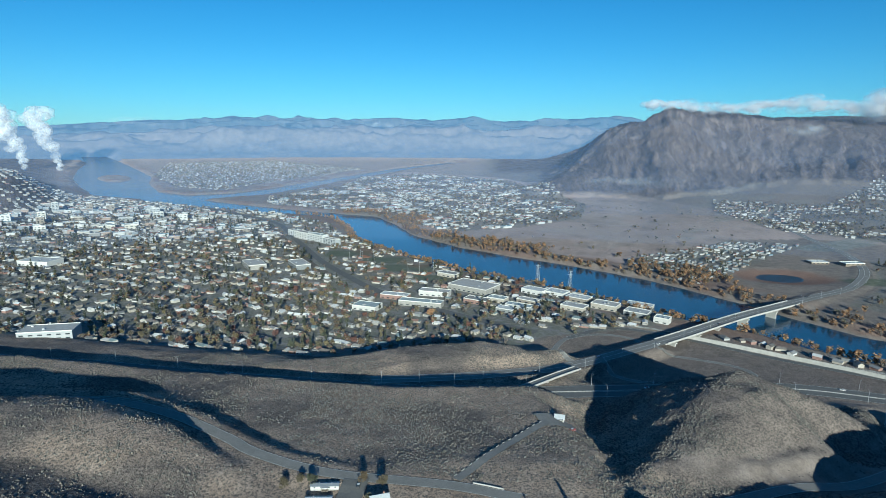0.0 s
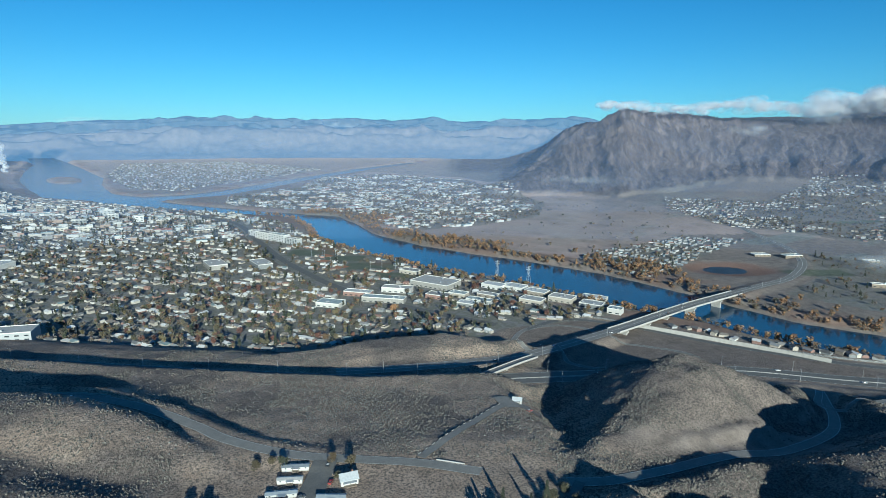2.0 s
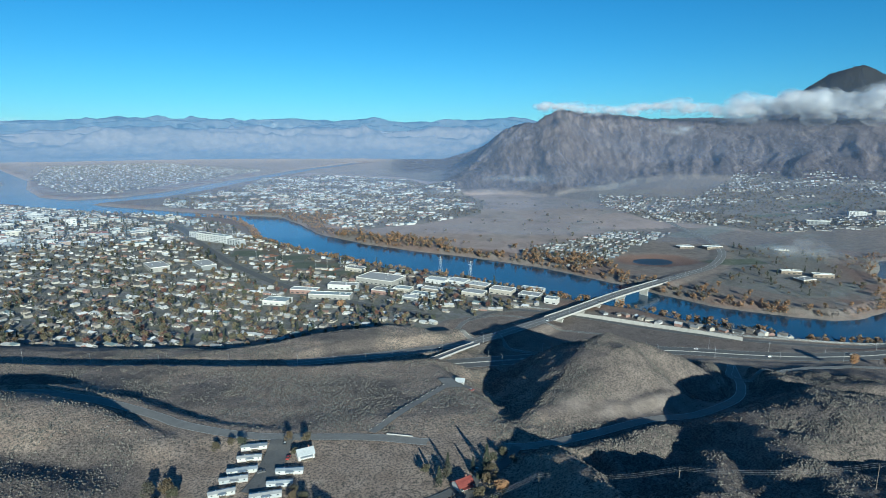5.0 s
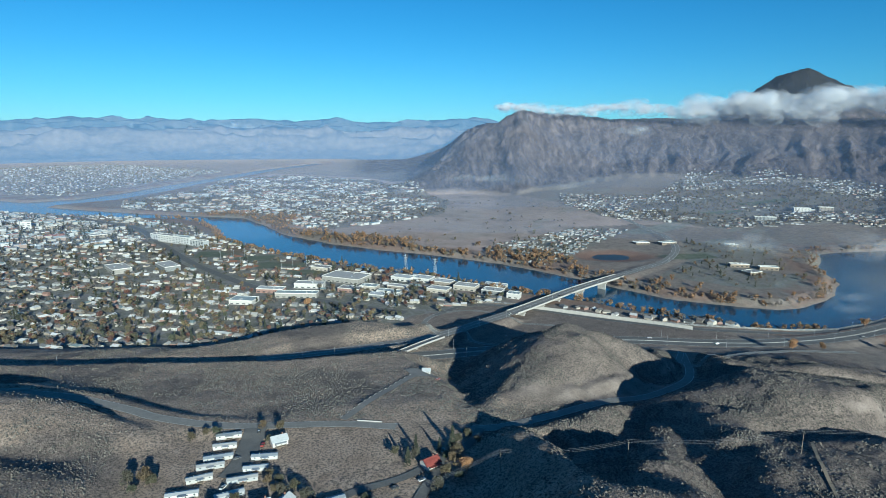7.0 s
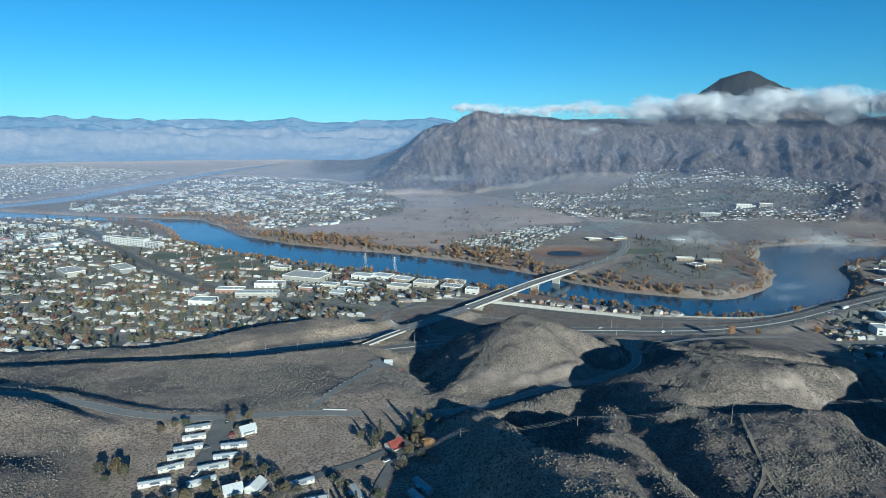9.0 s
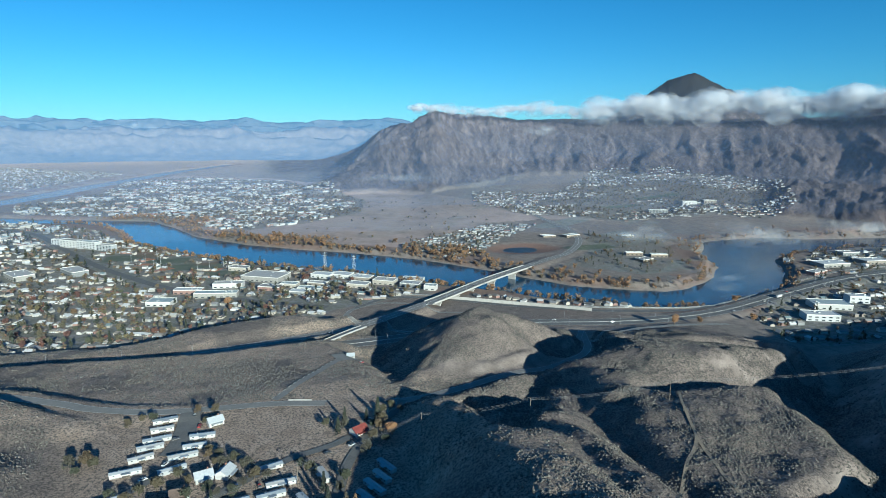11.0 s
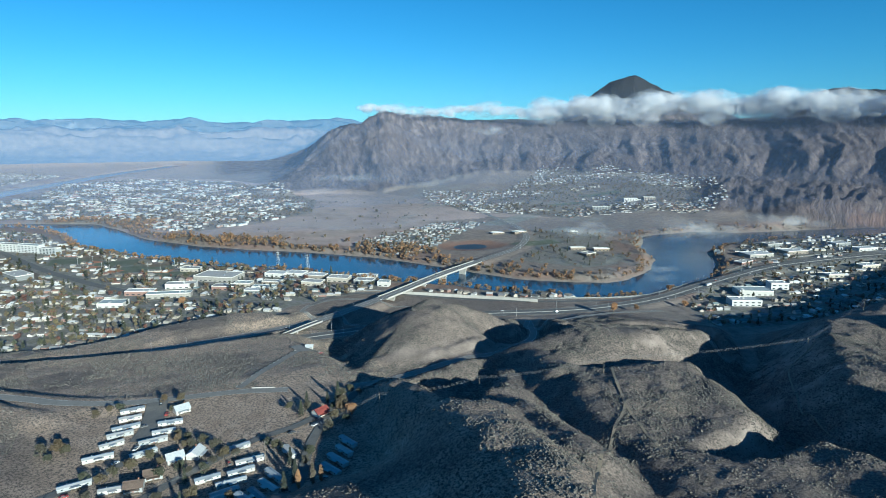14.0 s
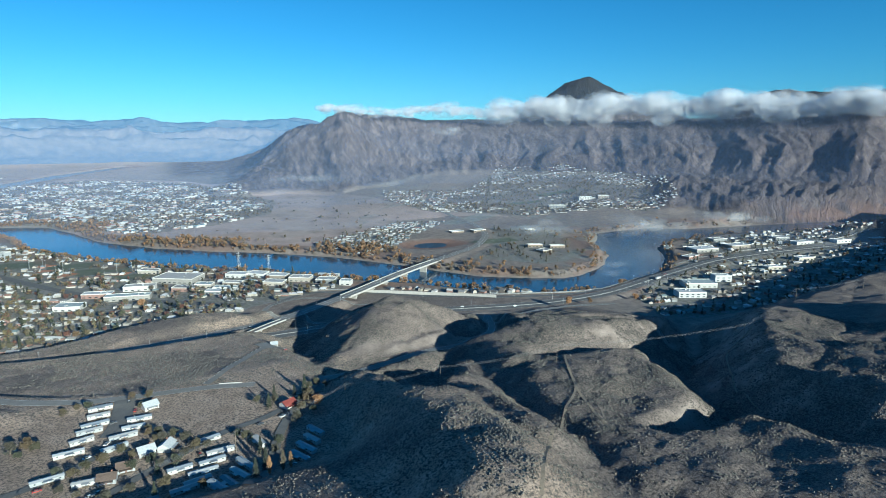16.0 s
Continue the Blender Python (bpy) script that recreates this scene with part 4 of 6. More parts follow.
# ---- the river bridge ----
def slab(line, half, z0, z1, offset=0.0):
    """A solid strip along a line, from z0 to z1 over it."""
    p = np.array(line)
    t = np.gradient(p[:, :2], axis=0)
    t /= np.linalg.norm(t, axis=1)[:, None]
    nrm = np.stack([t[:, 1], -t[:, 0]], -1)
    n = len(p)
    rows = [np.column_stack([p[:, :2] + nrm * s, p[:, 2] + z]) for s, z in ((offset - half, z0), (offset + half, z0), (offset + half, z1), (offset - half, z1))]
    v = [tuple(q) for q in np.concatenate(rows)]
    f = []
    for i in range(n - 1):
        for a, c in ((0, 1), (1, 2), (2, 3), (3, 0)):
            f.append((a * n + i, a * n + i + 1, c * n + i + 1, c * n + i))
    f += [(0, n, 2 * n, 3 * n), (n - 1, 4 * n - 1, 3 * n - 1, 2 * n - 1)]
    return v, f


def bridge():
    line = [p for p in BRIDGE_ROAD if 236 < p[0] < 485]
    ob = thing("road_bridge", pose(0, 0, 0), "long pale concrete road bridge across the river", "bridge")
    part("deck", slab(line, 8.6, -0.9, 0.2), CONCRETE, ob)
    for off in (-5.5, -1.8, 1.8, 5.5):
        part("girder", slab(line, 0.6, -2.6, -0.9, off), CONCRETE, ob)
    for off in (-8.4, 8.4):
        part("parapet", slab(line, 0.22, 0.2, 1.25, off), CONCRETE, ob, "pale concrete parapet")
    for off in (-7.3, 7.3):
        part("lane_line", slab(line, 0.12, 0.33, 0.35, off), PAINT, ob)
    for x, y in ((258, 639), (294, 666), (330, 692), (384, 731), (436, 767)):
        z = min(line, key=lambda p: (p[0] - x) ** 2 + (p[1] - y) ** 2)
        d = Vector((0.82, 0.57, 0))
        cap = geo([box(-8, -1.3, z[2] - 4.2, 8, 1.3, z[2] - 2.6), box(-6.5, -1.0, -6, 6.5, 1.0, z[2] - 4.2)])
        m = Matrix.Translation((z[0], z[1], 0)) @ Matrix.Rotation(math.atan2(-d.x, d.y), 4, "Z")
        part("pier", ([tuple(m @ Vector(q)) for q in cap[0]], cap[1]), CONCRETE, ob, "broad concrete pier standing in the water")


def overpass():
    line = curve_points([(47, 432, 40.5), (60, 446, 38.5), (82, 470, 35.5), (104, 495, 32), (124, 517, 28.5)], 4)
    ob = thing("overpass", pose(0, 0, 0), "slender concrete ramp bridge over the highway", "bridge")
    part("deck", slab(line, 3.6, -0.9, 0.1), CONCRETE, ob)
    part("roadway", slab(line, 3.0, 0.1, 0.16), OLD_ASPHALT, ob, "grey asphalt roadway")
    for off in (-3.5, 3.5):
        part("parapet", slab(line, 0.16, 0.1, 1.0, off), CONCRETE, ob, "pale concrete parapet")
    for k in (6, 11, 15):
        x, y, z = line[min(k, len(line) - 2)]
        part("pier", geo([cylinder(x, y, ground_z(x, y) - 1, z - 0.8, 0.7, 0.7, 10), box(x - 2.6, y - 0.7, z - 1.7, x + 2.6, y + 0.7, z - 0.8)]), CONCRETE, ob)


bridge()
overpass()


def barrier(line, off, height, label, half=0.2, name="barrier"):
    line = [(x, y, z) for x, y, z in line]
    tagged(new(name, mesh_of(name, slab(line, half, -0.6, height, off), CONCRETE)), label, "barrier", kind="structure")


barrier([p for p in HIGHWAY if p[0] > -700], 0.0, 0.55, "low concrete median barrier along the highway", 0.16)
barrier([p for p in HILL_ROAD if -330 < p[0] < -190], -4.8, 0.9, "white concrete roadside barrier on the bend", 0.2)
barrier([p for p in HILL_ROAD if 12 < p[0] < 34], -4.9, 0.8, "row of pale concrete roadside barriers", 0.2)


def barrier_row(line, off, label):
    """Short concrete blocks set end to end with gaps."""
    ob = thing("barrier_row", pose(0, 0, 0), label, "barrier")
    p = np.array(line)
    run = np.concatenate([[0], np.cumsum(np.hypot(*np.diff(p[:, :2], axis=0).T))])
    for s in np.arange(2, run[-1] - 3, 7.0):
        a = [np.interp(s, run, p[:, k]) for k in range(3)]
        c = [np.interp(s + 2.6, run, p[:, k]) for k in range(3)]
        part("block", slab([a, c], 0.14, -0.3, 0.55, off), CONCRETE, ob)



# side roads, ramps and railway
LOOP = curve_points([(128, 545, 21), (112, 580, 18), (124, 622, 15), (145, 655, 13), (185, 668, 12), (216, 655, 13), (226, 634, 14.6)], 6)
SOUTH_LOOP = curve_points([(158, 568, 19.5), (160, 545, 19), (178, 528, 18), (215, 520, 16.5), (262, 522, 14), (300, 540, 12.5), (296, 568, 12), (262, 592, 13), (228, 606, 14)], 6)
FRONT_ROAD = curve_points([(145, 655, 13), (200, 690, 11), (262, 668, 10), (330, 612, 10), (380, 570, 10), (440, 528, 10.5), (520, 500, 11.5), (600, 490, 12)], 8)
EAST_RAMP = curve_points([(372, 462, 12.6), (360, 446, 13), (345, 425, 15.5), (352, 405, 18), (375, 410, 16.5), (420, 425, 13), (480, 430, 12), (560, 425, 11)], 6)
RAIL = curve_points([(180, 720, 9), (262, 684, 8.4), (330, 632, 8.4), (426, 557, 8.4), (499, 524, 9), (577, 502, 9), (660, 508, 9), (789, 549, 9), (965, 590, 9), (1091, 590, 9), (1300, 568, 9), (1700, 500, 9)], 10)


def drape(line, lift=0.25):
    z = terrain(np.array([p[0] for p in line]), np.array([p[1] for p in line]))
    return [(p[0], p[1], float(max(q, 3.0)) + lift) for p, q in zip(line, z)]


road("road", drape(HOUSE_DRIVE, 0.3), 2.6, OLD_ASPHALT, "narrow steep drive up to a lone house")
barrier_row(drape(HOUSE_DRIVE, 0.3), -2.9, "pale concrete blocks lining the steep drive")
for line, half, mat, label in ((LOOP, 3.2, OLD_ASPHALT, "curving asphalt slip road"), (SOUTH_LOOP, 3.0, OLD_ASPHALT, "curving asphalt slip road round a grassy mound"),
                               (FRONT_ROAD, 4.5, ASPHALT, "asphalt road beside the railway"), (EAST_RAMP, 3.2, OLD_ASPHALT, "curving asphalt slip road below the hill")):
    road("road", drape(line), half, mat, label, [(-half + 0.4, 0.1), (half - 0.4, 0.1)])
BALLAST = two_tone("ballast", (0.10, 0.085, 0.075), (0.17, 0.15, 0.13), 0.4, 0.95)
rail = tagged(new("railway", mesh_of("railway", slab(drape(RAIL, 0.1), 3.4, -0.8, 0.5), BALLAST)), "brown gravel railway bed following the river", "railway", kind="structure")
for off in (-0.75, 0.75, -2.4, 2.4):
    k = new("rail", mesh_of("rail", slab(drape(RAIL, 0.1), 0.09, 0.5, 0.66, off), STEEL))
    k.parent = rail


def noise_wall():
    line = curve_points([(268, 668, 0), (327, 624, 0), (378, 582, 0), (432, 528, 0)], 6.0)
    ob = thing("noise_wall", pose(0, 0, 0), "long whitish concrete panel wall beside the road", "wall")
    z = terrain(np.array([p[0] for p in line]), np.array([p[1] for p in line]))
    for (a, c), za in zip(zip(line[:-1], line[1:]), z):
        d = Vector((c[0] - a[0], c[1] - a[1], 0))
        m = pose(a[0], a[1], za, 0, 0, math.degrees(math.atan2(d.y, d.x)))
        for nm, b in (("panel", box(0.2, -0.14, -1, d.length - 0.2, 0.14, 4.6)), ("post", box(-0.2, -0.28, -1, 0.2, 0.28, 4.9))):
            part(nm, ([tuple(m @ Vector(q)) for q in b[0]], b[1]), CONCRETE, ob)


noise_wall()


# ---- houses ----
def house(l, w, h, rise, hip, group, label):
    ob = thing("house", pose(0, 0, 0), label, "house", group)
    wall = part("wall", gable_wall(l, w, h, rise if not hip else 0.01), WALL, ob)
    part("roof", gable_roof(l, w, h, rise, hip=hip), ROOF, ob)
    part("chimney", box(l * 0.2, 0.4, h, l * 0.2 + 0.8, 1.2, h + rise + 0.7), BRICK, ob)
    part("door", box(-0.5, -w / 2 - 0.06, 0, 0.5, -w / 2 + 0.02, 2.1), DOOR, wall)
    for x in (-l * 0.32, l * 0.28):
        part("window", box(x - 0.9, -w / 2 - 0.05, 0.9, x + 0.9, -w / 2 + 0.02, 2.1), GLASS, wall)
    part("garage", geo([box(l / 2, -w / 2 + 0.5, -1, l / 2 + 3.6, w / 2 - 1.2, h - 0.4)]), WALL, ob)
    part("garage_roof", box(l / 2 + 0.03, -w / 2 + 0.2, h - 0.4, l / 2 + 4.0, w / 2 - 0.9, h - 0.18), ROOF, ob)
    return ob


def house_heap(l, w, h, rise, hip):
    return tris(gable_wall(l, w, h, rise if not hip else 0.01)), tris(gable_roof(l, w, h, rise, hip=hip))


SHAPES = [(12, 8.5, 3.2, 2.0, 0), (14, 9.5, 3.4, 2.2, 3.2), (11, 8, 5.0, 2.2, 0), (15, 9, 3.2, 1.8, 0), (13, 10, 4.6, 2.2, 3.0), (10, 7.5, 3.0, 2.4, 0)]


def lots(poly, angle, block_l, block_w, lot, jitter, seed):
    """House lots along streets within a polygon: x, y and turn."""
    r = np.random.default_rng(seed)
    p = np.array(poly, float)
    cx, cy = p.mean(0)
    ca, sa = math.cos(radians(angle)), math.sin(radians(angle))
    size = max(np.ptp(p[:, 0]), np.ptp(p[:, 1])) * 0.9
    out = []
    for bu in np.arange(-size, size, block_l + 14):
        for bv in np.arange(-size, size, block_w + 13):
            swing = r.normal(0, 7)
            for row, face in ((block_w * 0.22, 0), (block_w * 0.78, 180)):
                for u in np.arange(bu + lot / 2, bu + block_l, lot):
                    if r.random() < 0.12:
                        continue
                    q = (u + r.normal(0, jitter), bv + row + r.normal(0, jitter * 1.6))
                    out.append((cx + q[0] * ca - q[1] * sa, cy + q[0] * sa + q[1] * ca, angle + swing + face + r.choice([0, 0, 90]) + r.normal(0, 7)))
    out = np.array(out)
    return out[inside(out[:, 0], out[:, 1], poly) > 0]


TAKEN = []      # plots of the larger buildings: x, y, reach


def free(x, y, reach=0.0):
    ok = np.ones(np.shape(x), bool)
    for tx, ty, tr in TAKEN:
        ok &= np.hypot(x - tx, y - ty) > tr + reach
    return ok


# ---- larger buildings ----
def flat_building(name, x, y, w, d, h, rot, label, group="", wall=None, roof=None, floors=1, units=2):
    TAKEN.append((x, y, 0.55 * max(w, d)))
    ob = thing(name, on_ground(x, y, rot), label, "building", group)
    body = part("wall", box(-w / 2, -d / 2, -2, w / 2, d / 2, h), wall or WALL, ob)
    part("roof", box(-w / 2 + 0.3, -d / 2 + 0.3, h, w / 2 - 0.3, d / 2 - 0.3, h + 0.12), roof or FLAT_ROOF, ob)
    for k, b in enumerate((box(-w / 2 - 0.1, -d / 2 - 0.1, h - 0.3, w / 2 + 0.1, -d / 2 + 0.28, h + 0.7), box(-w / 2 - 0.1, d / 2 - 0.28, h - 0.3, w / 2 + 0.1, d / 2 + 0.1, h + 0.7),
                           box(-w / 2 - 0.1, -d / 2 + 0.28, h - 0.3, -w / 2 + 0.28, d / 2 - 0.28, h + 0.7), box(w / 2 - 0.28, -d / 2 + 0.28, h - 0.3, w / 2 + 0.1, d / 2 - 0.28, h + 0.7))):
        part("parapet", b, PAINT, ob)
    for k in range(units):
        ux, uy = rng.uniform(-0.38, 0.38) * w, rng.uniform(-0.35, 0.35) * d
        part("rooftop_unit", geo([box(ux - 1.2, uy - 0.9, h + 0.1, ux + 1.2, uy + 0.9, h + 1.4), box(ux - 0.8, uy - 0.6, h + 1.4, ux + 0.8, uy + 0.6, h + 1.65)]), STEEL, ob)
    for fl in range(floors):
        z = 0.9 + fl * (h - 0.6) / floors
        hi = min(z + 1.4, h - 0.5)
        n = max(2, int(w / 8))
        for k in range(n):
            wx = -w / 2 + (k + 0.5) * w / n
            part("window", box(wx - w / n * 0.24, -d / 2 - 0.05, z, wx + w / n * 0.24, -d / 2 + 0.03, hi), GLASS, body)
    return ob


COMMERCIAL = [(47, 872, 66, 42, 8, -35), (135, 853, 34, 20, 6, -38), (166, 842, 30, 22, 6, -38), (192, 814, 32, 20, 6, -38), (119, 802, 30, 14, 5, -35), (103, 775, 36, 14, 5, -32), (176, 770, 32, 20, 6, -36)]
COMMERCIAL += [(220, 778, 34, 22, 7, -36), (252, 745, 30, 20, 6, -36), (274, 716, 18, 14, 7, -36), (48, 800, 34, 18, 6, -30), (77, 808, 26, 16, 6, -30), (10, 956, 34, 18, 6, -35), (277, 812, 36, 16, 7, -36)]
COMMERCIAL += [(-29, 785, 60, 16, 7, -15), (-11, 838, 44, 18, 7, -15), (-100, 768, 34, 22, 6, -20), (-67, 821, 40, 16, 6, -18), (84, 760, 24, 16, 5, -30), (-249, 1015, 50, 26, 8, -60), (-326, 1012, 50, 30, 8, -60), (-700, 1018, 60, 36, 8, -10)]
for k, (x, y, w, d, h, rot) in enumerate(COMMERCIAL):
    flat_building("commercial_building", x, y, w, d, h, rot, "low flat-roofed commercial building with rooftop units", "commercial buildings")
flat_building("white_hall", -412, 600, 52, 26, 9, 12, "large white flat-roofed hall at the town's edge", wall=WHITE, floors=2)
EAST = [(690, 405, 52, 26, 10, -28), (753, 440, 62, 34, 9, -28), (1011, 632, 70, 40, 8, -10), (1107, 622, 64, 34, 8, -10), (925, 592, 46, 20, 7, 8), (1262, 628, 50, 30, 8, -12), (1256, 572, 60, 24, 7, -12),
        (1339, 537, 50, 24, 7, -14), (985, 695, 30, 14, 6, 20), (972, 458, 40, 18, 7, -12), (1102, 480, 46, 22, 7, -12), (816, 446, 34, 22, 12, -28), (1138, 692, 46, 26, 8, -12), (1441, 516, 44, 22, 7, -14)]
for x, y, w, d, h, rot in EAST:
    flat_building("warehouse", x, y, 0.78 * w, 0.8 * d, 0.8 * h, rot, "pale flat-roofed warehouse beside the highway", "warehouses of the east side", wall=WHITE if h > 8 else None, floors=2 if h > 9 else 1)
DOWNTOWN = [(-1085, 1472, 30, 20, 30), (-1081, 1660, 24, 20, 36), (-1020, 1510, 26, 18, 34), (-985, 1450, 24, 20, 30), (-925, 1358, 34, 22, 18), (-1013, 1706, 22, 20, 34), (-956, 1710, 30, 18, 26), (-936, 1515, 40, 24, 16),
            (-792, 1395, 46, 26, 14), (-740, 1405, 40, 24, 16), (-819, 1676, 50, 30, 20), (-672, 1531, 30, 22, 26), (-601, 1501, 44, 26, 18), (-767, 1599, 36, 24, 20), (-466, 1384, 60, 34, 10), (-814, 1522, 46, 22, 14)]
for x, y, w, d, h in DOWNTOWN:
    flat_building("office_block", x, y, 0.72 * w, 0.75 * d, 0.68 * h, 28 + rng.normal(0, 3), "pale mid-rise city block with rows of windows", "downtown blocks", floors=max(2, h // 6))
for x, y, w, d, h in ((-300, 1290, 60, 16, 15), (-268, 1262, 50, 16, 15), (-232, 1228, 40, 14, 12), (-330, 1330, 40, 16, 12)):
    flat_building("apartment_block", x, y, w, d, h, -40, "cream riverside apartment block", "riverside apartments", wall=WHITE, floors=4)
for x, y, w, d, h, rot in ((735, 830, 40, 14, 9, -20), (770, 800, 40, 14, 9, -20), (690, 1080, 40, 24, 6, 0), (740, 1060, 46, 22, 6, 5), (860, 1010, 30, 16, 6, 0), (720, 780, 34, 26, 7, 10)):
    flat_building("riverside_building", x, y, w * 0.8, d * 0.75, 0.62 * h, rot, "low brown school building on the far bank", "buildings on the point", wall=WOOD)
for x, y, w, d in ((1330, 1330, 70, 14), (1390, 1310, 60, 14), (1180, 1290, 90, 14)):
    flat_building("condominium", x, y, w * 0.6, d, 9, -25, "long pale terrace of condominiums on the bench", "condominiums", roof=ROOF, floors=3)

MAIN_STREET = curve_points([(-700, 1780, 0), (-560, 1650, 0), (-420, 1499, 0), (-328, 1298, 0), (-235, 1091, 0), (-174, 979, 0), (-90, 850, 0), (20, 740, 0), (110, 672, 0)], 16)
road("road", drape(MAIN_STREET), 7.0, ASPHALT, "broad asphalt street running through town")
YARD = [(x - 22, y - 12, z) for x, y, z in MAIN_STREET if y > 960]
road("railway", drape(YARD, 0.3), 9.0, BALLAST, "brown railway yard beside the main street")
south = lots(SOUTH_TOWN, -28, 104, 43, 12.4, 1.9, 11)
keep = free(south[:, 0], south[:, 1], 6) & (water_edge(south[:, 0], south[:, 1]) > 22) & (lawn_mask(south[:, 0], south[:, 1]) < 0.1)
for line, half in ROADS[:2]:
    keep &= along(south[:, 0], south[:, 1], line)[0] > half + 12
keep &= (along(south[:, 0], south[:, 1], LOOP)[0] > 14) & (along(south[:, 0], south[:, 1], MAIN_STREET)[0] > 17)
south = south[keep]
order = np.argsort(np.hypot(south[:, 0] - 0, south[:, 1] - 480))
near_lots, far_lots = south[order[:270]], south[order[270:]]
zs = terrain(near_lots[:, 0], near_lots[:, 1])
kinds = rng.integers(0, len(SHAPES), len(near_lots))
for k, shape in enumerate(SHAPES):
    spots = [pose(x, y, z, 0, 0, r) @ Matrix.Scale(0.7, 4) for (x, y, r), z in zip(near_lots[kinds == k], zs[kinds == k])]
    style = "hip-roofed" if shape[4] else "gable-roofed"
    place_all(house(*shape, "houses of the south side", f"{'two-storey' if shape[2] > 4 else 'single-storey'} {style} suburban house with attached garage"), spots)

EAST_LOTS = lots(EAST_TOWN, -14, 104, 44, 12.8, 1.8, 13)
ok = free(EAST_LOTS[:, 0], EAST_LOTS[:, 1], 8) & (along(EAST_LOTS[:, 0], EAST_LOTS[:, 1], HIGHWAY)[0] > 26) & (along(EAST_LOTS[:, 0], EAST_LOTS[:, 1], RAIL)[0] > 14) & (water_edge(EAST_LOTS[:, 0], EAST_LOTS[:, 1]) > 30) & (lawn_mask(EAST_LOTS[:, 0], EAST_LOTS[:, 1]) < 0.1)
EAST_LOTS = EAST_LOTS[ok]
BENCH_LOTS = lots(BENCH_TOWN, -35, 190, 46, 10.5, 1.6, 17)
BENCH_LOTS = BENCH_LOTS[(terrain(BENCH_LOTS[:, 0], BENCH_LOTS[:, 1]) < 120) & (fbm(BENCH_LOTS[:, 0] / 260, BENCH_LOTS[:, 1] / 130, 2, 81) > -0.26) & free(BENCH_LOTS[:, 0], BENCH_LOTS[:, 1], 8) & (lawn_mask(BENCH_LOTS[:, 0], BENCH_LOTS[:, 1]) < 0.1)]
PARK_LOTS = lots(PARK_TOWN, -46, 90, 36, 10.5, 1.4, 19)
PARK_LOTS = PARK_LOTS[water_edge(PARK_LOTS[:, 0], PARK_LOTS[:, 1]) > 25]
NORTH_LOTS = lots(NORTH_TOWN, 20, 110, 40, 13, 4, 23)
NORTH_LOTS = NORTH_LOTS[(water_edge(NORTH_LOTS[:, 0], NORTH_LOTS[:, 1]) > 40) & (fbm(NORTH_LOTS[:, 0] / 110, NORTH_LOTS[:, 1] / 150, 3, 83) > -0.2)]
WEST_LOTS = lots(WEST_TOWN, -60, 120, 52, 19, 6, 29)
WEST_LOTS = WEST_LOTS[(water_edge(WEST_LOTS[:, 0], WEST_LOTS[:, 1]) > 40)]
POINT_LOTS = np.column_stack([np.linspace(330, 500, 22) + rng.normal(0, 3, 22), np.zeros(22), rng.uniform(0, 180, 22)])
POINT_LOTS[:, 1] = np.interp(POINT_LOTS[:, 0], [330, 380, 440, 500], [662, 612, 566, 537]) + rng.normal(0, 4, 22)


def heap_of_houses(name, groups, label):
    walls, roofs = Heap(), Heap()
    for arr, scale in groups:
        if not len(arr):
            continue
        z = terrain(arr[:, 0], arr[:, 1])
        kind = rng.integers(0, len(SHAPES), len(arr))
        for k, shape in enumerate(SHAPES):
            a, zz = arr[kind == k], z[kind == k]
            for heap, vf in zip((walls, roofs), house_heap(*shape)):
                heap.add(vf, a[:, 0], a[:, 1], zz, np.radians(a[:, 2]), scale)
    ob = tagged(thing(name, pose(0, 0, 0), label, "houses"), kind="stuff")
    for nm, heap, mat in (("walls", walls, WALL_ALL), ("roofs", roofs, ROOF_ALL)):
        k = tagged(new(nm, heap.mesh(nm, mat)), kind="stuff")
        k.parent = ob


heap_of_houses("suburb", [(far_lots, 0.7)], "dense suburb of small houses with pale and dark roofs")
heap_of_houses("east_suburb", [(EAST_LOTS, 0.72), (POINT_LOTS, 0.75)], "suburb of low houses below the eastern foothills")
heap_of_houses("bench_suburb", [(BENCH_LOTS, 0.66)], "newer houses in rows on the mountain bench")
heap_of_houses("far_suburb", [(NORTH_LOTS[::2], 0.7), (WEST_LOTS, 0.7)], "distant low houses across the river")

pale_walls, pale_roofs = Heap(), Heap()
trailer_v = tris(box(-5, -1.9, -1, 5, 1.9, 2.5))
trailer_r = tris(gable_roof(10, 3.8, 2.5, 0.5, 0.25, 0.15))
z = terrain(PARK_LOTS[:, 0], PARK_LOTS[:, 1])
pale_walls.add(trailer_v, PARK_LOTS[:, 0], PARK_LOTS[:, 1], z, np.radians(PARK_LOTS[:, 2] + 90))
pale_roofs.add(trailer_r, PARK_LOTS[:, 0], PARK_LOTS[:, 1], z, np.radians(PARK_LOTS[:, 2] + 90))
hall = tris(geo([box(-16, -10, -1, 16, 10, 6)]))
hall_r = tris(geo([box(-16.3, -10.3, 6.0, 16.3, 10.3, 6.5), box(-3, -2, 6.5, 0, 1, 7.8)]))
n = NORTH_LOTS[1::2]
n = n[rng.random(len(n)) < 0.6]
z = terrain(n[:, 0], n[:, 1])
size = rng.uniform(0.35, 1.0, len(n))
pale_walls.add(hall, n[:, 0], n[:, 1], z, np.radians(n[:, 2]), size * 1.1, size * 0.8, 0.8)
pale_roofs.add(hall_r, n[:, 0], n[:, 1], z, np.radians(n[:, 2]), size * 1.1, size * 0.8, 0.8)
r = np.random.default_rng(27)
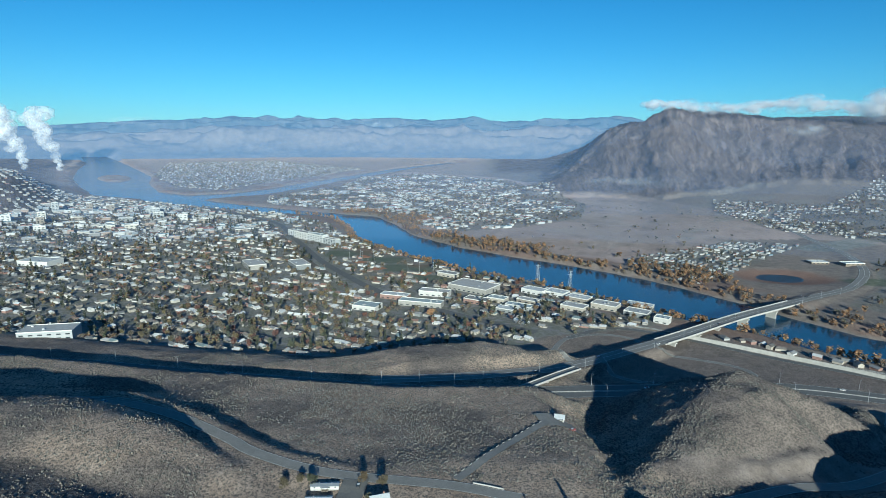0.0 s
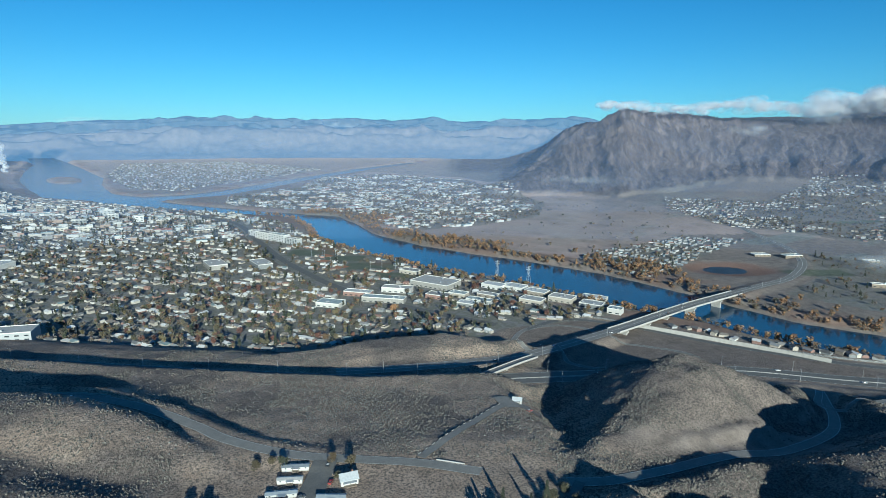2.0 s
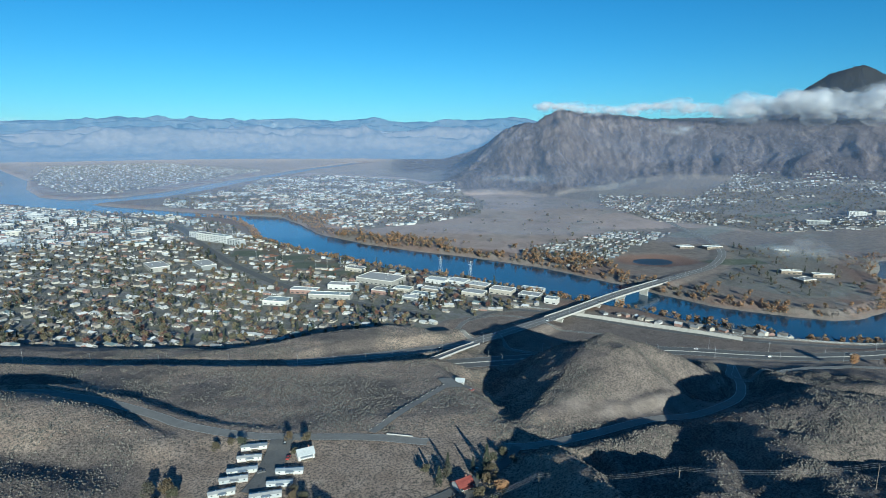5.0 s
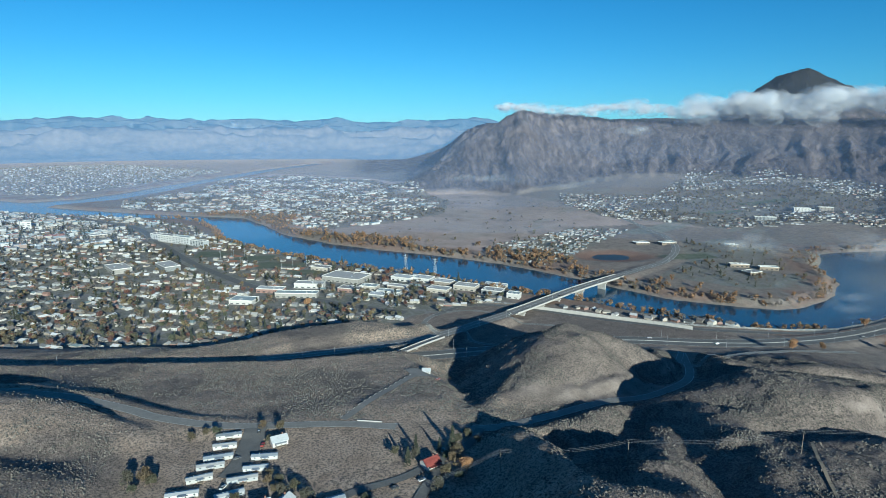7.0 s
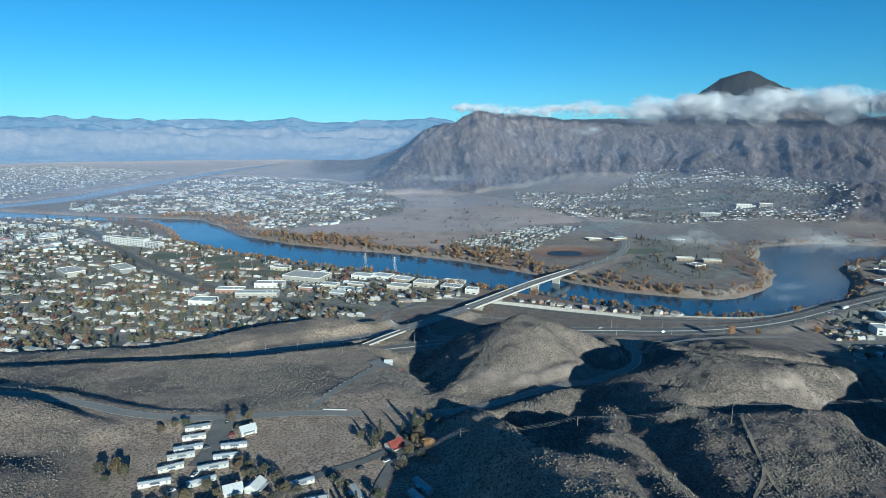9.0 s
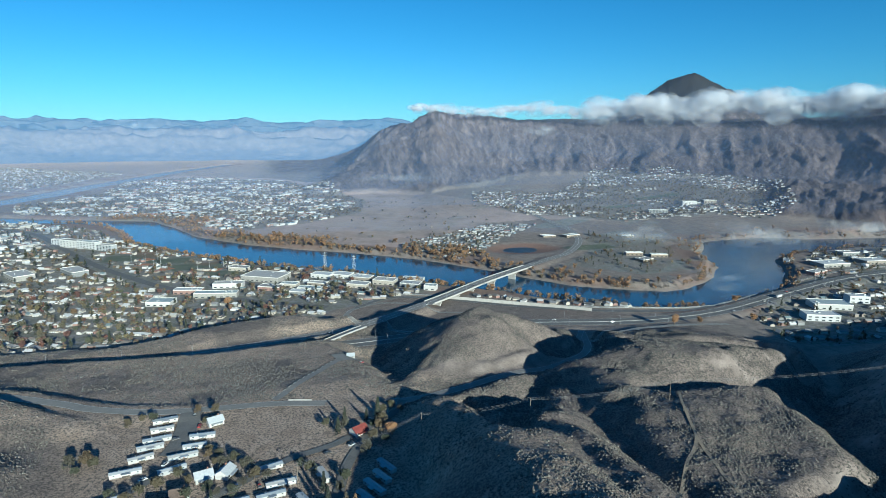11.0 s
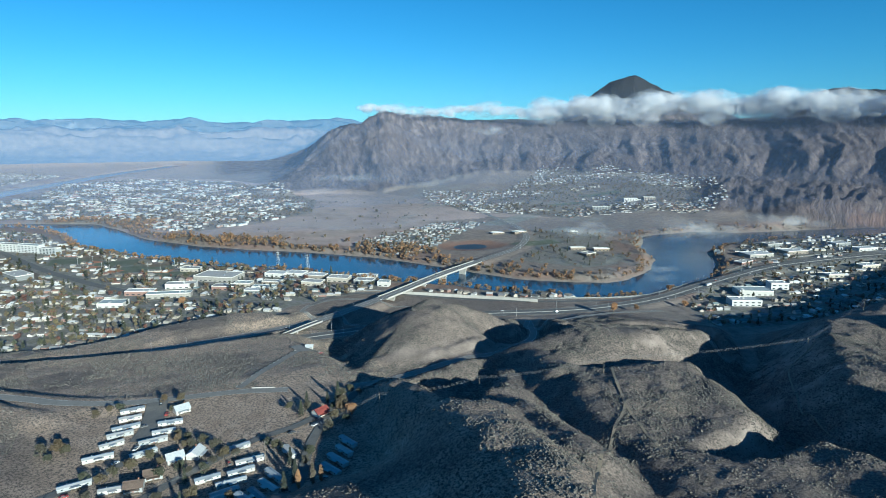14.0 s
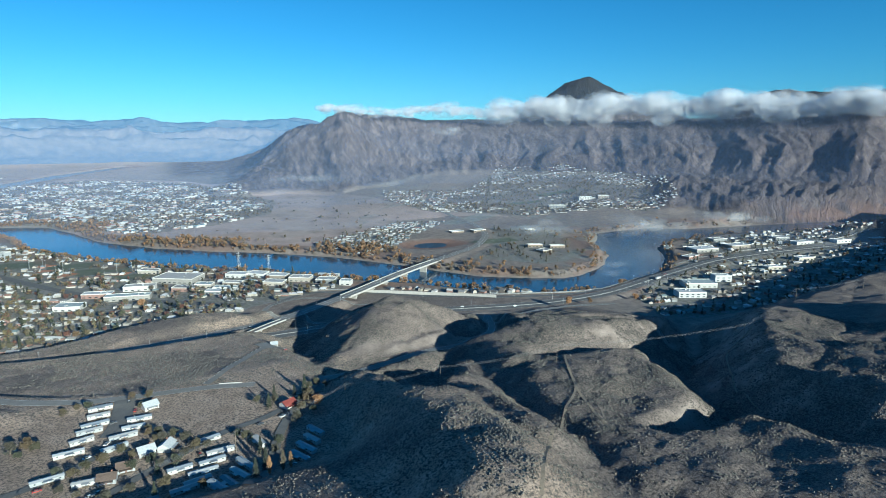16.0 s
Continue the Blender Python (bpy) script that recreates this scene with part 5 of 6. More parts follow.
n = np.column_stack([r.uniform(-1150, -380, 280), r.uniform(1230, 1800, 280)])
n = n[(inside(n[:, 0], n[:, 1], SOUTH_TOWN) > 0) & free(n[:, 0], n[:, 1], 6) & (water_edge(n[:, 0], n[:, 1]) > 30) & (along(n[:, 0], n[:, 1], MAIN_STREET)[0] > 34)]
z = terrain(n[:, 0], n[:, 1])
size = r.uniform(0.35, 0.85, len(n))
for heap, vf in ((pale_walls, hall), (pale_roofs, hall_r)):
    heap.add(vf, n[:, 0], n[:, 1], z, np.radians(28), size, size * 0.8, 1.1)
WHITE_ALL = varied("white_panel_all", [(0.40, 0.41, 0.42), (0.26, 0.26, 0.26), (0.46, 0.46, 0.46), (0.18, 0.18, 0.19), (0.25, 0.19, 0.16), (0.34, 0.33, 0.31), (0.15, 0.18, 0.22)], 0.6, True, dirt=0.12)
ob = tagged(thing("far_halls", pose(0, 0, 0), "white mobile homes and commercial halls across the river", "buildings"), kind="stuff")
for nm, heap, mat in (("walls", pale_walls, WHITE_ALL), ("roofs", pale_roofs, FLAT_ROOF_ALL)):
    k = tagged(new(nm, heap.mesh(nm, mat)), kind="stuff")
    k.parent = ob

# ---- trailer park ----
def trailer(length):
    a = length / 2
    ob = thing("mobile_home", pose(0, 0, 0), "long white mobile home with a shallow metal roof", "mobile home", "mobile homes")
    body = part("body", box(-a, -2.1, 0.4, a, 2.1, 2.45), WHITE, ob)
    part("skirting", box(-a + 0.05, -2.02, -1.0, a - 0.05, 2.02, 0.4), CONCRETE, ob)
    part("roof", gable_roof(length, 4.2, 2.45, 0.6, 0.3, 0.14), METAL_ROOF, ob)
    for x in (-0.36, -0.12, 0.16, 0.38):
        part("window", box(x * length - 0.45, -2.15, 1.3, x * length + 0.45, -2.08, 2.0), GLASS, body)
    part("door", box(0.02 * length - 0.45, -2.16, 0.45, 0.02 * length + 0.45, -2.08, 2.4), DOOR, body)
    part("porch", geo([box(-0.1 * length, -4.4, 0.2, 0.14 * length, -2.2, 0.45)] + [box(x * length - 0.08, -4.35, -1, x * length + 0.08, -4.2, 2.6) for x in (-0.09, 0.13)]), WOOD, ob)
    part("porch_roof", box(-0.11 * length, -4.6, 2.55, 0.15 * length, -2.1, 2.68), METAL_ROOF, ob)
    part("vent", geo([cylinder(-0.2 * length, 0.3, 3.2, 3.9, 0.18, 0.18, 6), cylinder(0.25 * length, -0.4, 3.2, 3.8, 0.14, 0.14, 6)]), STEEL, ob)
    return ob


ROWS = [(-59, 276, 3), (-60, 265, 2), (-62, 253, 6), (-65, 245, 6), (-69, 234, 13), (-75, 221, 3), (-37, 249, -4), (-41, 238, -2), (-47, 229, 6), (-52, 216, 15), (-2, 201, 14), (2, 184, 3), (-4, 175, 6), (-21, 175, 5), (-10, 166, 4)]
ROWS += [(-21, 152, 8), (-66, 184, -6), (12, 163, -69), (7, 154, -66), (0, 145, -70), (-6, 138, -65), (58, 181, -71), (53, 172, -70), (47, 164, -68), (41, 156, -67), (24, 184, -79), (-84, 196, 8), (-14, 158, 10), (-40, 148, 5)]
for n, length in ((0, 16.5), (1, 15.0), (2, 18.0)):
    place_all(trailer(length), [on_ground(x, y, r, 0.2, 0.86) for x, y, r in ROWS[n::3]])


def cottage(m, label, roof):
    ob = thing("cottage", m, label, "house")
    wall = part("wall", gable_wall(9, 7, 3.0, 2.2), WHITE, ob)
    part("roof", gable_roof(9, 7, 3.0, 2.2, 0.5), roof, ob)
    part("porch", geo([box(-3, -5.5, 0, 3, -3.5, 0.3)] + [box(x, -5.4, 0, x + 0.18, -5.2, 2.4) for x in (-2.9, 0, 2.7)]), WOOD, ob)
    part("porch_roof", box(-3.3, -5.8, 2.4, 3.3, -3.3, 2.55), roof, ob)
    for x in (-2.6, 2.6):
        part("window", box(x - 0.7, -3.56, 1.0, x + 0.7, -3.48, 2.2), GLASS, wall)
    part("door", box(-0.5, -3.57, 0, 0.5, -3.48, 2.1), DOOR, wall)
    part("chimney", box(2, 0.5, 3, 2.7, 1.2, 6), BRICK, ob)
    return ob


RED_ROOF = two_tone("red_roof", (0.18, 0.045, 0.04), (0.26, 0.075, 0.06), 0.8, 0.6)
DARK_ROOF = two_tone("brown_shingle", (0.10, 0.075, 0.06), (0.17, 0.13, 0.11), 0.8, 0.9)
GREY_ROOF = two_tone("grey_shingle", (0.36, 0.38, 0.40), (0.52, 0.54, 0.56), 0.8, 0.7)
cottage(on_ground(52, 223, 25), "small white cottage with a red metal roof", RED_ROOF)
cottage(on_ground(-36, 203, 10), "small white cottage with a grey roof", GREY_ROOF)
cottage(on_ground(-25, 203, 60), "small white cottage with a grey porch roof", GREY_ROOF)
cottage(on_ground(-30, 264, 18), "white cottage with a blue-grey roof and side deck", GREY_ROOF)
cottage(on_ground(-56, 182, -10), "wide low house with a brown shingle roof", DARK_ROOF)
cottage(on_ground(-47, 190, 0), "wide low house with a weathered brown roof", DARK_ROOF)
cottage(on_ground(79, 372, -15, 0, 0.72), "lone white house on a gravel pad above the highway", GREY_ROOF)
pad_line = drape(curve_points([(64, 364, 0), (78, 368, 0), (92, 372, 0)], 3), 0.3)
road("road", pad_line, 9.0, OLD_ASPHALT, "grey gravel pad by the lone house")
for pts, half in (([(-40, 284, 0), (-44, 267, 0), (-49, 241, 0), (-59, 216, 0), (-72, 203, 0), (-90, 194, 0), (-125, 186, 0), (-200, 185, 0)], 3.0), ([(92, 262, 0), (78, 241, 0), (39, 216, 0), (9, 207, 0), (-15, 194, 0), (-50, 172, 0), (-80, 150, 0)], 2.8),
                  ([(60, 225, 0), (38, 190, 0), (22, 150, 0), (5, 120, 0)], 3.0), ([(-44, 282, 0), (-46, 266, 0), (-49, 246, 0), (-54, 232, 0)], 6.5)):
    road("road", drape(curve_points(pts, 5), 0.25), half, ASPHALT, "narrow asphalt lane of the trailer park")


# ---- cars and trucks ----
def wheel_part(x, y, r, parent):
    v, f = cylinder(0, 0, -0.11, 0.11, r, r, 10)
    w = part("wheel", ([(x + a, y + c, r + b) for a, b, c in v], f), RUBBER, parent)
    v, f = cylinder(0, 0, -0.12, 0.12, r * 0.55, r * 0.5, 8)
    part("rim", ([(x + a, y + c, r + b) for a, b, c in v], f), STEEL, w)


def car():
    ob = thing("car", pose(0, 0, 0), "small parked or passing passenger car", "car", "cars")
    part("body", ([(-2.2, -0.88, 0.35), (2.2, -0.88, 0.35), (2.2, 0.88, 0.35), (-2.2, 0.88, 0.35), (-2.15, -0.88, 0.95), (2.1, -0.86, 0.85), (2.1, 0.86, 0.85), (-2.15, 0.88, 0.95)], box(0, 0, 0, 1, 1, 1)[1]), CARPAINT, ob)
    part("cabin", ([(-1.5, -0.8, 0.95), (1.0, -0.8, 0.92), (1.0, 0.8, 0.92), (-1.5, 0.8, 0.95), (-1.0, -0.65, 1.42), (0.4, -0.65, 1.42), (0.4, 0.65, 1.42), (-1.0, 0.65, 1.42)], box(0, 0, 0, 1, 1, 1)[1]), GLASS, ob, "dark glazed cabin")
    part("roof", box(-1.0, -0.66, 1.42, 0.42, 0.66, 1.47), CARPAINT, ob)
    for x in (-1.35, 1.35):
        for y in (-0.82, 0.82):
            wheel_part(x, y, 0.33, ob)
    return ob


def along_road(line, at, off):
    p = np.array(line)
    run = np.concatenate([[0], np.cumsum(np.hypot(*np.diff(p[:, :2], axis=0).T))])
    q = [np.interp(at, run, p[:, k]) for k in range(3)]
    e = [np.interp(at + 4, run, p[:, k]) for k in range(3)]
    a = math.atan2(e[1] - q[1], e[0] - q[0])
    return pose(q[0] + off * math.sin(a), q[1] - off * math.cos(a), q[2] + 0.3, 0, 0, math.degrees(a) + (180 if off < 0 else 0))


spots = [along_road(HIGHWAY, s, o) for s, o in ((520, 5), (560, -4), (600, 5), (690, 8), (735, -8), (760, 4), (840, 5), (905, -5), (1010, 8), (1105, -4), (1180, 5), (1290, -8), (1360, 4), (1450, -5), (1540, 8), (1620, 5), (1700, -5), (1790, 6), (1905, -6))]
spots += [along_road(BRIDGE_ROAD, s, o) for s, o in ((150, 4), (240, -4), (330, 4), (455, 4), (505, -4), (560, 4), (690, -4), (820, 4), (980, -4))]
spots += [along_road(HILL_ROAD, 305, 2)]
spots += [on_ground(x, y, r, 0.3) for x, y, r in ((-42, 277, 85), (-39, 263, 80), (-52, 251, 20), (-56, 224, 60), (-66, 212, 30), (-20, 190, 90), (-9, 186, 100), (62, 236, 70), (-52, 193, 60), (-60, 172, 20), (-64, 170, 20), (-68, 168, 20), (30, 206, 20), (45, 210, 25), (-88, 188, 10), (14, 150, 20), (35, 148, 20), (86, 363, 10))]
place_all(car(), spots)


def semi():
    ob = thing("truck", pose(0, 0, 0), "long white articulated truck on the highway", "truck", "trucks")
    part("trailer_box", box(-9, -1.28, 1.1, 4.2, 1.28, 4.0), WHITE, ob)
    cab = part("cab", geo([box(5.0, -1.2, 0.7, 7.6, 1.2, 3.5), box(7.6, -1.0, 0.7, 8.9, 1.0, 1.9)]), CARPAINT, ob)
    part("windscreen", box(7.55, -1.05, 2.1, 7.66, 1.05, 3.1), GLASS, cab)
    part("chassis", box(-8.8, -0.5, 0.8, 5.2, 0.5, 1.1), RUBBER, ob)
    for x in (-8, -6.8, 3.4, 5.6, 8.2):
        for y in (-1.1, 1.1):
            wheel_part(x, y, 0.5, ob)
    return ob


place_all(semi(), [along_road(HIGHWAY, 860, 5), along_road(HIGHWAY, 1150, -5), along_road(HIGHWAY, 1660, 6)])


# ---- poles and lines ----
def street_lamp():
    ob = thing("street_lamp", pose(0, 0, 0), "tall grey steel highway lamp with a single arm", "street lamp", "street lamps")
    part("pole", cylinder(0, 0, -0.5, 10.5, 0.13, 0.08, 7), STEEL, ob)
    part("arm", rod((0, 0, 10.3), (0, 2.4, 10.9), 0.06), STEEL, ob)
    part("lamp_head", box(-0.18, 2.2, 10.8, 0.18, 3.0, 10.98), STEEL, ob)
    part("base", cylinder(0, 0, -0.4, 0.5, 0.3, 0.3, 8), CONCRETE, ob)
    return ob


spots = [along_road(HIGHWAY, s, o) for s in range(560, 1850, 62) for o in (13.0, -13.0)][::1]
spots += [along_road(BRIDGE_ROAD, s, o) for s in range(40, 900, 55) for o in (9.2,)]
place_all(street_lamp(), [m @ pose(0, 0, -0.3) for m in spots])


def power_pole(m, height=13.0):
    ob = thing("power_pole", m, "weathered wooden power pole with a crossarm", "power pole", "power poles")
    part("pole", cylinder(0, 0, -1, height, 0.2, 0.13, 8), WOOD, ob)
    part("crossarm", box(-1.8, -0.08, height - 1.0, 1.8, 0.08, height - 0.8), WOOD, ob)
    for x in (-1.6, 0, 1.6):
        part("insulator", cylinder(x, 0, height - 0.8, height - 0.5, 0.07, 0.05, 6), CONCRETE, ob)


CABLE = two_tone("aluminium_cable", (0.20, 0.20, 0.21), (0.28, 0.28, 0.29), 0.6, 0.7)


def wire(p, q, sag, name="power_line"):
    cu = bpy.data.curves.new(name, "CURVE")
    cu.dimensions, cu.bevel_depth, cu.bevel_resolution = "3D", 0.035, 0
    sp = cu.splines.new("POLY")
    sp.points.add(16)
    for k in range(17):
        t = k / 16
        c = Vector(p).lerp(Vector(q), t)
        sp.points[k].co = (c.x, c.y, c.z - 4 * sag * t * (1 - t), 1)
    cu.materials.append(CABLE)
    tagged(new(name, cu), "thin dark overhead power line between poles", "power line", "power lines")


POLES = [(-90, 152), (10, 180), (85, 201), (153, 192), (239, 168), (460, 166), (640, 224), (800, 230)]
for x, y in POLES:
    power_pole(on_ground(x, y, 72))
for (ax, ay), (bx, by) in zip(POLES[:-1], POLES[1:]):
    for o in (-1.6, 0, 1.6):
        wire((ax + 0.3 * o, ay + 0.95 * o, ground_z(ax, ay) + 12.6), (bx + 0.3 * o, by + 0.95 * o, ground_z(bx, by) + 12.6), 3.0)
MAST = geo([rod((a, c, 0), (0.15 * a, 0.15 * c, 34), 0.22, 5) for a in (-3, 3) for c in (-3, 3)] + [box(-5, -0.2, 28, 5, 0.2, 28.4), box(-4, -0.2, 32, 4, 0.2, 32.4)]
           + [rod((-3 + 0.09 * z, -3 + 0.09 * z, z), (3 - 0.09 * z, -3 + 0.09 * z, z + 5), 0.12, 4) for z in range(0, 28, 5)])
for x, y in ((149, 915), (196, 895)):
    ob = thing("lattice_tower", on_ground(x, y, 20), "grey steel lattice power tower by the river", "pylon", "lattice towers")
    part("mast", MAST, STEEL, ob)

TRACK = two_tone("bare_earth", (0.20, 0.165, 0.125), (0.30, 0.25, 0.19), 0.5, 0.95)
for pts in ([(257, 180, 0), (238, 155, 0), (215, 120, 0), (187, 97, 0), (149, 62, 0), (119, 33, 0), (90, 0, 0)], [(215, 120, 0), (203, 95, 0), (186, 60, 0)], [(480, 170, 0), (428, 158, 0), (390, 130, 0), (350, 95, 0), (325, 60, 0)]):
    road("road", drape(curve_points(pts, 4), 0.12), 0.85, TRACK, "narrow dirt track over the sage hill")

# ---- ball fields ----
CLAY = two_tone("infield_clay", (0.30, 0.15, 0.09), (0.38, 0.20, 0.13), 0.3, 0.95)
for x, y, rot in ((-150, 1040, 40), (-95, 1005, 130), (-150, 1120, 220), (-30, 955, 60)):
    ob = thing("ball_field", on_ground(x, y, rot, 0.25), "orange clay infield on a green ball field", "ball field", "ball fields")
    fan = [(0, 0, 0)] + [(26 * math.cos(a), 26 * math.sin(a), 0) for a in np.linspace(0, math.pi / 2, 14)]
    part("infield", (fan + [(px, py, -0.4) for px, py, _ in fan], [tuple(range(len(fan)))] + [(k + len(fan), k + 1 + len(fan), k + 1, k) for k in range(len(fan) - 1)]), CLAY, ob)
    for a in (0.1, 0.8, 1.5):
        part("light_pole", geo([cylinder(34 * math.cos(a), 34 * math.sin(a), -1, 16, 0.2, 0.12, 6), box(34 * math.cos(a) - 1.2, 34 * math.sin(a) - 0.2, 15.4, 34 * math.cos(a) + 1.2, 34 * math.sin(a) + 0.2, 16.4)]), STEEL, ob)

# ---- trees ----
PARKTREES = [(-40, 280), (-36, 265), (-66, 278), (-72, 279), (-72, 193), (-43, 200), (-44, 187), (-17, 189), (-11, 193), (-5, 191), (51, 199), (72, 242), (65, 220), (-95, 236), (-80, 200), (-30, 215), (-28, 222), (-33, 230)]
PARKTREES += [(-92, 233), (-100, 228), (-97, 240), (-34, 222), (-26, 210), (-20, 214), (-14, 204), (-48, 208), (-58, 200), (-66, 198), (-78, 180), (-70, 172), (-34, 190), (-30, 184), (-22, 182), (14, 196), (18, 190), (30, 168), (34, 176), (-12, 148), (-30, 160), (-46, 164),
              (-58, 158), (-30, 276), (-80, 276), (66, 230), (70, 233), (62, 227), (80, 250), (84, 240), (58, 212), (64, 206), (44, 230), (34, 236), (-104, 236)]
protos = [tree("tree", "leafy tree turning olive and brown in autumn", 8, 7, 260, "round", OLIVE_LEAF, 0.55, "park trees"), tree("tree", "small tree with yellow-brown autumn leaves", 6.5, 5, 200, "round", OLIVE_LEAF, 0.5, "park trees")]
for k, p in enumerate(protos):
    place_all(p, [on_ground(x, y, 70 * i, 0, 0.8 + 0.06 * (i % 7)) for i, (x, y) in enumerate(PARKTREES[k::2])])
CONIFERS = [(-32, 177), (-35, 152), (22, 171), (12, 135), (21, 153), (68, 238), (60, 236), (47, 240), (40, 226), (-64, 640), (-150, 612), (-140, 606), (35, 650), (140, 705)]
place_all(tree("conifer", "dark green conifer with drooping branches", 13, 5.5, 420, "cone", PINE, 0.5, "conifers"), [on_ground(x, y, 50 * i, 0, 0.7 + 0.08 * (i % 6)) for i, (x, y) in enumerate(CONIFERS)])
place_all(tree("poplar", "slim columnar poplar with golden autumn leaves", 12, 3, 260, "column", RUST, 0.5, "poplars"), [on_ground(28, 143, 0, 0, 1.0), on_ground(20, 140, 40, 0, 0.9), on_ground(33, 146, 80, 0, 0.8)])
place_all(tree("cottonwood", "broad autumn cottonwood with russet leaves", 13, 9, 420, "round", RUST, 0.7, "cottonwoods"), [on_ground(x, y, 60 * i, 0, 0.8 + 0.1 * (i % 4)) for i, (x, y) in enumerate([(70, 212), (640, 492), (-15, 730), (480, 430), (520, 432), (600, 425)])])
place_all(tree("street_tree", "rounded street tree with rusty autumn leaves", 8, 6.5, 120, "round", LEAF, 0.75, "street trees"),
          [pose(x + 8 * math.sin(i), y + 9, float(q), 0, 0, 37 * i) @ Matrix.Scale(0.7 + 0.1 * (i % 6), 4) for i, ((x, y, _), q) in enumerate(zip(near_lots[:290], terrain(near_lots[:290, 0], near_lots[:290, 1])))])


def tree_heap(name, spots, kinds, label, category="trees"):
    """Many trees too far to tell apart, crowns and stems."""
    ob = tagged(thing(name, pose(0, 0, 0), label, category), kind="stuff")
    stems = Heap()
    for shape_list, mat, pick, size in kinds:
        heap = Heap()
        a = spots[pick]
        if not len(a):
            continue
        z = terrain(a[:, 0], a[:, 1])
        which = rng.integers(0, len(shape_list), len(a))
        for k, vf in enumerate(shape_list):
            w = which == k
            s = rng.uniform(size[0], size[1], int(w.sum()))
            heap.add(vf, a[w, 0], a[w, 1], z[w], rng.uniform(0, 6.28, int(w.sum())), s)
        stems.add(tris(cylinder(0, 0, -0.5, 3.0, 0.2, 0.12, 3)), a[:, 0], a[:, 1], z, 0.0)
        k = tagged(new("crowns", heap.mesh("crowns", mat)), kind="stuff")
        k.parent = ob
    k = tagged(new("stems", stems.mesh("stems", BARK)), kind="stuff")
    k.parent = ob


round_far = [crown(7, 6, 13, "round", 1.7, 0.2) for _ in range(4)]
cone_far = [crown(11, 4.6, 15, "cone", 1.5) for _ in range(3)]
bare_far = [crown(7, 6.5, 12, "round", 1.3, 0.2) for _ in range(3)]
tiny_far = [crown(7, 7, 6, "round", 2.2, 0.2) for _ in range(4)]
tall_far = [crown(11, 6.5, 13, "round", 2.2, 0.12) for _ in range(4)]


def scatter(poly, count, seed, clear=10.0):
    r = np.random.default_rng(seed)
    p = np.array(poly, float)
    x, y = r.uniform(p[:, 0].min(), p[:, 0].max(), count), r.uniform(p[:, 1].min(), p[:, 1].max(), count)
    ok = (inside(x, y, poly) > 0) & (water_edge(x, y) > clear) & free(x, y, 1.0) & (lawn_mask(x, y) < 0.1) & (along(x, y, MAIN_STREET)[0] > 9)
    for line, half in ROADS:
        ok &= along(x, y, line)[0] > half + 5
    return np.column_stack([x[ok], y[ok]])


a = scatter(SOUTH_TOWN, 8000, 31)
a = a[np.hypot(a[:, 0], a[:, 1] - 480) < 1500]
u = np.random.default_rng(1).random(len(a))
tree_heap("town_trees", a, [(round_far, LEAF_ALL, u < 0.45, (0.7, 1.5)), (bare_far, BARE_ALL, (u >= 0.45) & (u < 0.76), (0.7, 1.4)), (cone_far, PINE_ALL, u >= 0.76, (0.7, 1.6))], "autumn trees and conifers scattered among houses")
a = np.concatenate([scatter(EAST_TOWN, 1500, 33), scatter(POINT_LAND, 260, 35), scatter(PARK_TOWN, 260, 37)])
u = np.random.default_rng(2).random(len(a))
tree_heap("east_trees", a, [(round_far, LEAF_ALL, u < 0.45, (0.6, 1.2)), (bare_far, BARE_ALL, (u >= 0.45) & (u < 0.75), (0.6, 1.1)), (cone_far, PINE_ALL, u >= 0.75, (0.6, 1.2))], "mixed trees among the eastern houses")
# trees along the banks
r = np.random.default_rng(41)
bx, by = r.uniform(-420, 1500, 90000), r.uniform(440, 1760, 90000)
e = water_edge(bx, by)
north = by > np.interp(bx, [-330, -170, -17, 93, 274, 384, 463, 617, 900, 1160, 1500], [1710, 1490, 1185, 1075, 920, 776, 664, 600, 730, 860, 760])
dens = np.where((e > 5) & (e < 26), 0.55, 0.0) + np.where((e > 26) & (e < 115) & north & (bx < 560) & (fbm(bx / 90, by / 90, 3, 91) > 0.0), 0.5, 0.0) + np.where((e > 26) & (e < 60) & north & (bx > 560) & (fbm(bx / 60, by / 60, 2, 92) > 0.1), 0.2, 0.0)
ok = (r.random(90000) < dens * np.where(bx > 620, 0.35, 0.8)) & (along(bx, by, BRIDGE_ROAD)[0] > 16) & (along(bx, by, HIGHWAY)[0] > 20) & (along(bx, by, RAIL)[0] > 7)
a = np.column_stack([bx[ok], by[ok]])
u = r.random(len(a))
tree_heap("riverside_trees", a, [(tall_far, RUST_ALL, u < 0.5, (0.55, 1.1)), (round_far, LEAF_ALL, (u >= 0.5) & (u < 0.66), (0.5, 1.1)), (bare_far, BARE_ALL, u >= 0.66, (0.5, 1.1))], "russet cottonwoods and bare willows along the river banks")
a = np.concatenate([scatter(BENCH_TOWN, 4200, 43), scatter(NORTH_TOWN, 7000, 45), scatter(WEST_TOWN, 7000, 46), scatter([(100, 1260), (300, 1080), (700, 1330), (900, 1560), (500, 2000), (330, 1600)], 160, 47)])
u = np.random.default_rng(3).random(len(a))
tree_heap("far_trees", a, [(tiny_far, LEAF_ALL, u < 0.35, (0.6, 1.3)), (tiny_far, BARE_ALL, (u >= 0.35) & (u < 0.75), (0.6, 1.3)), (tiny_far, PINE_ALL, u >= 0.75, (0.5, 1.0))], "sparse trees across the far flats")
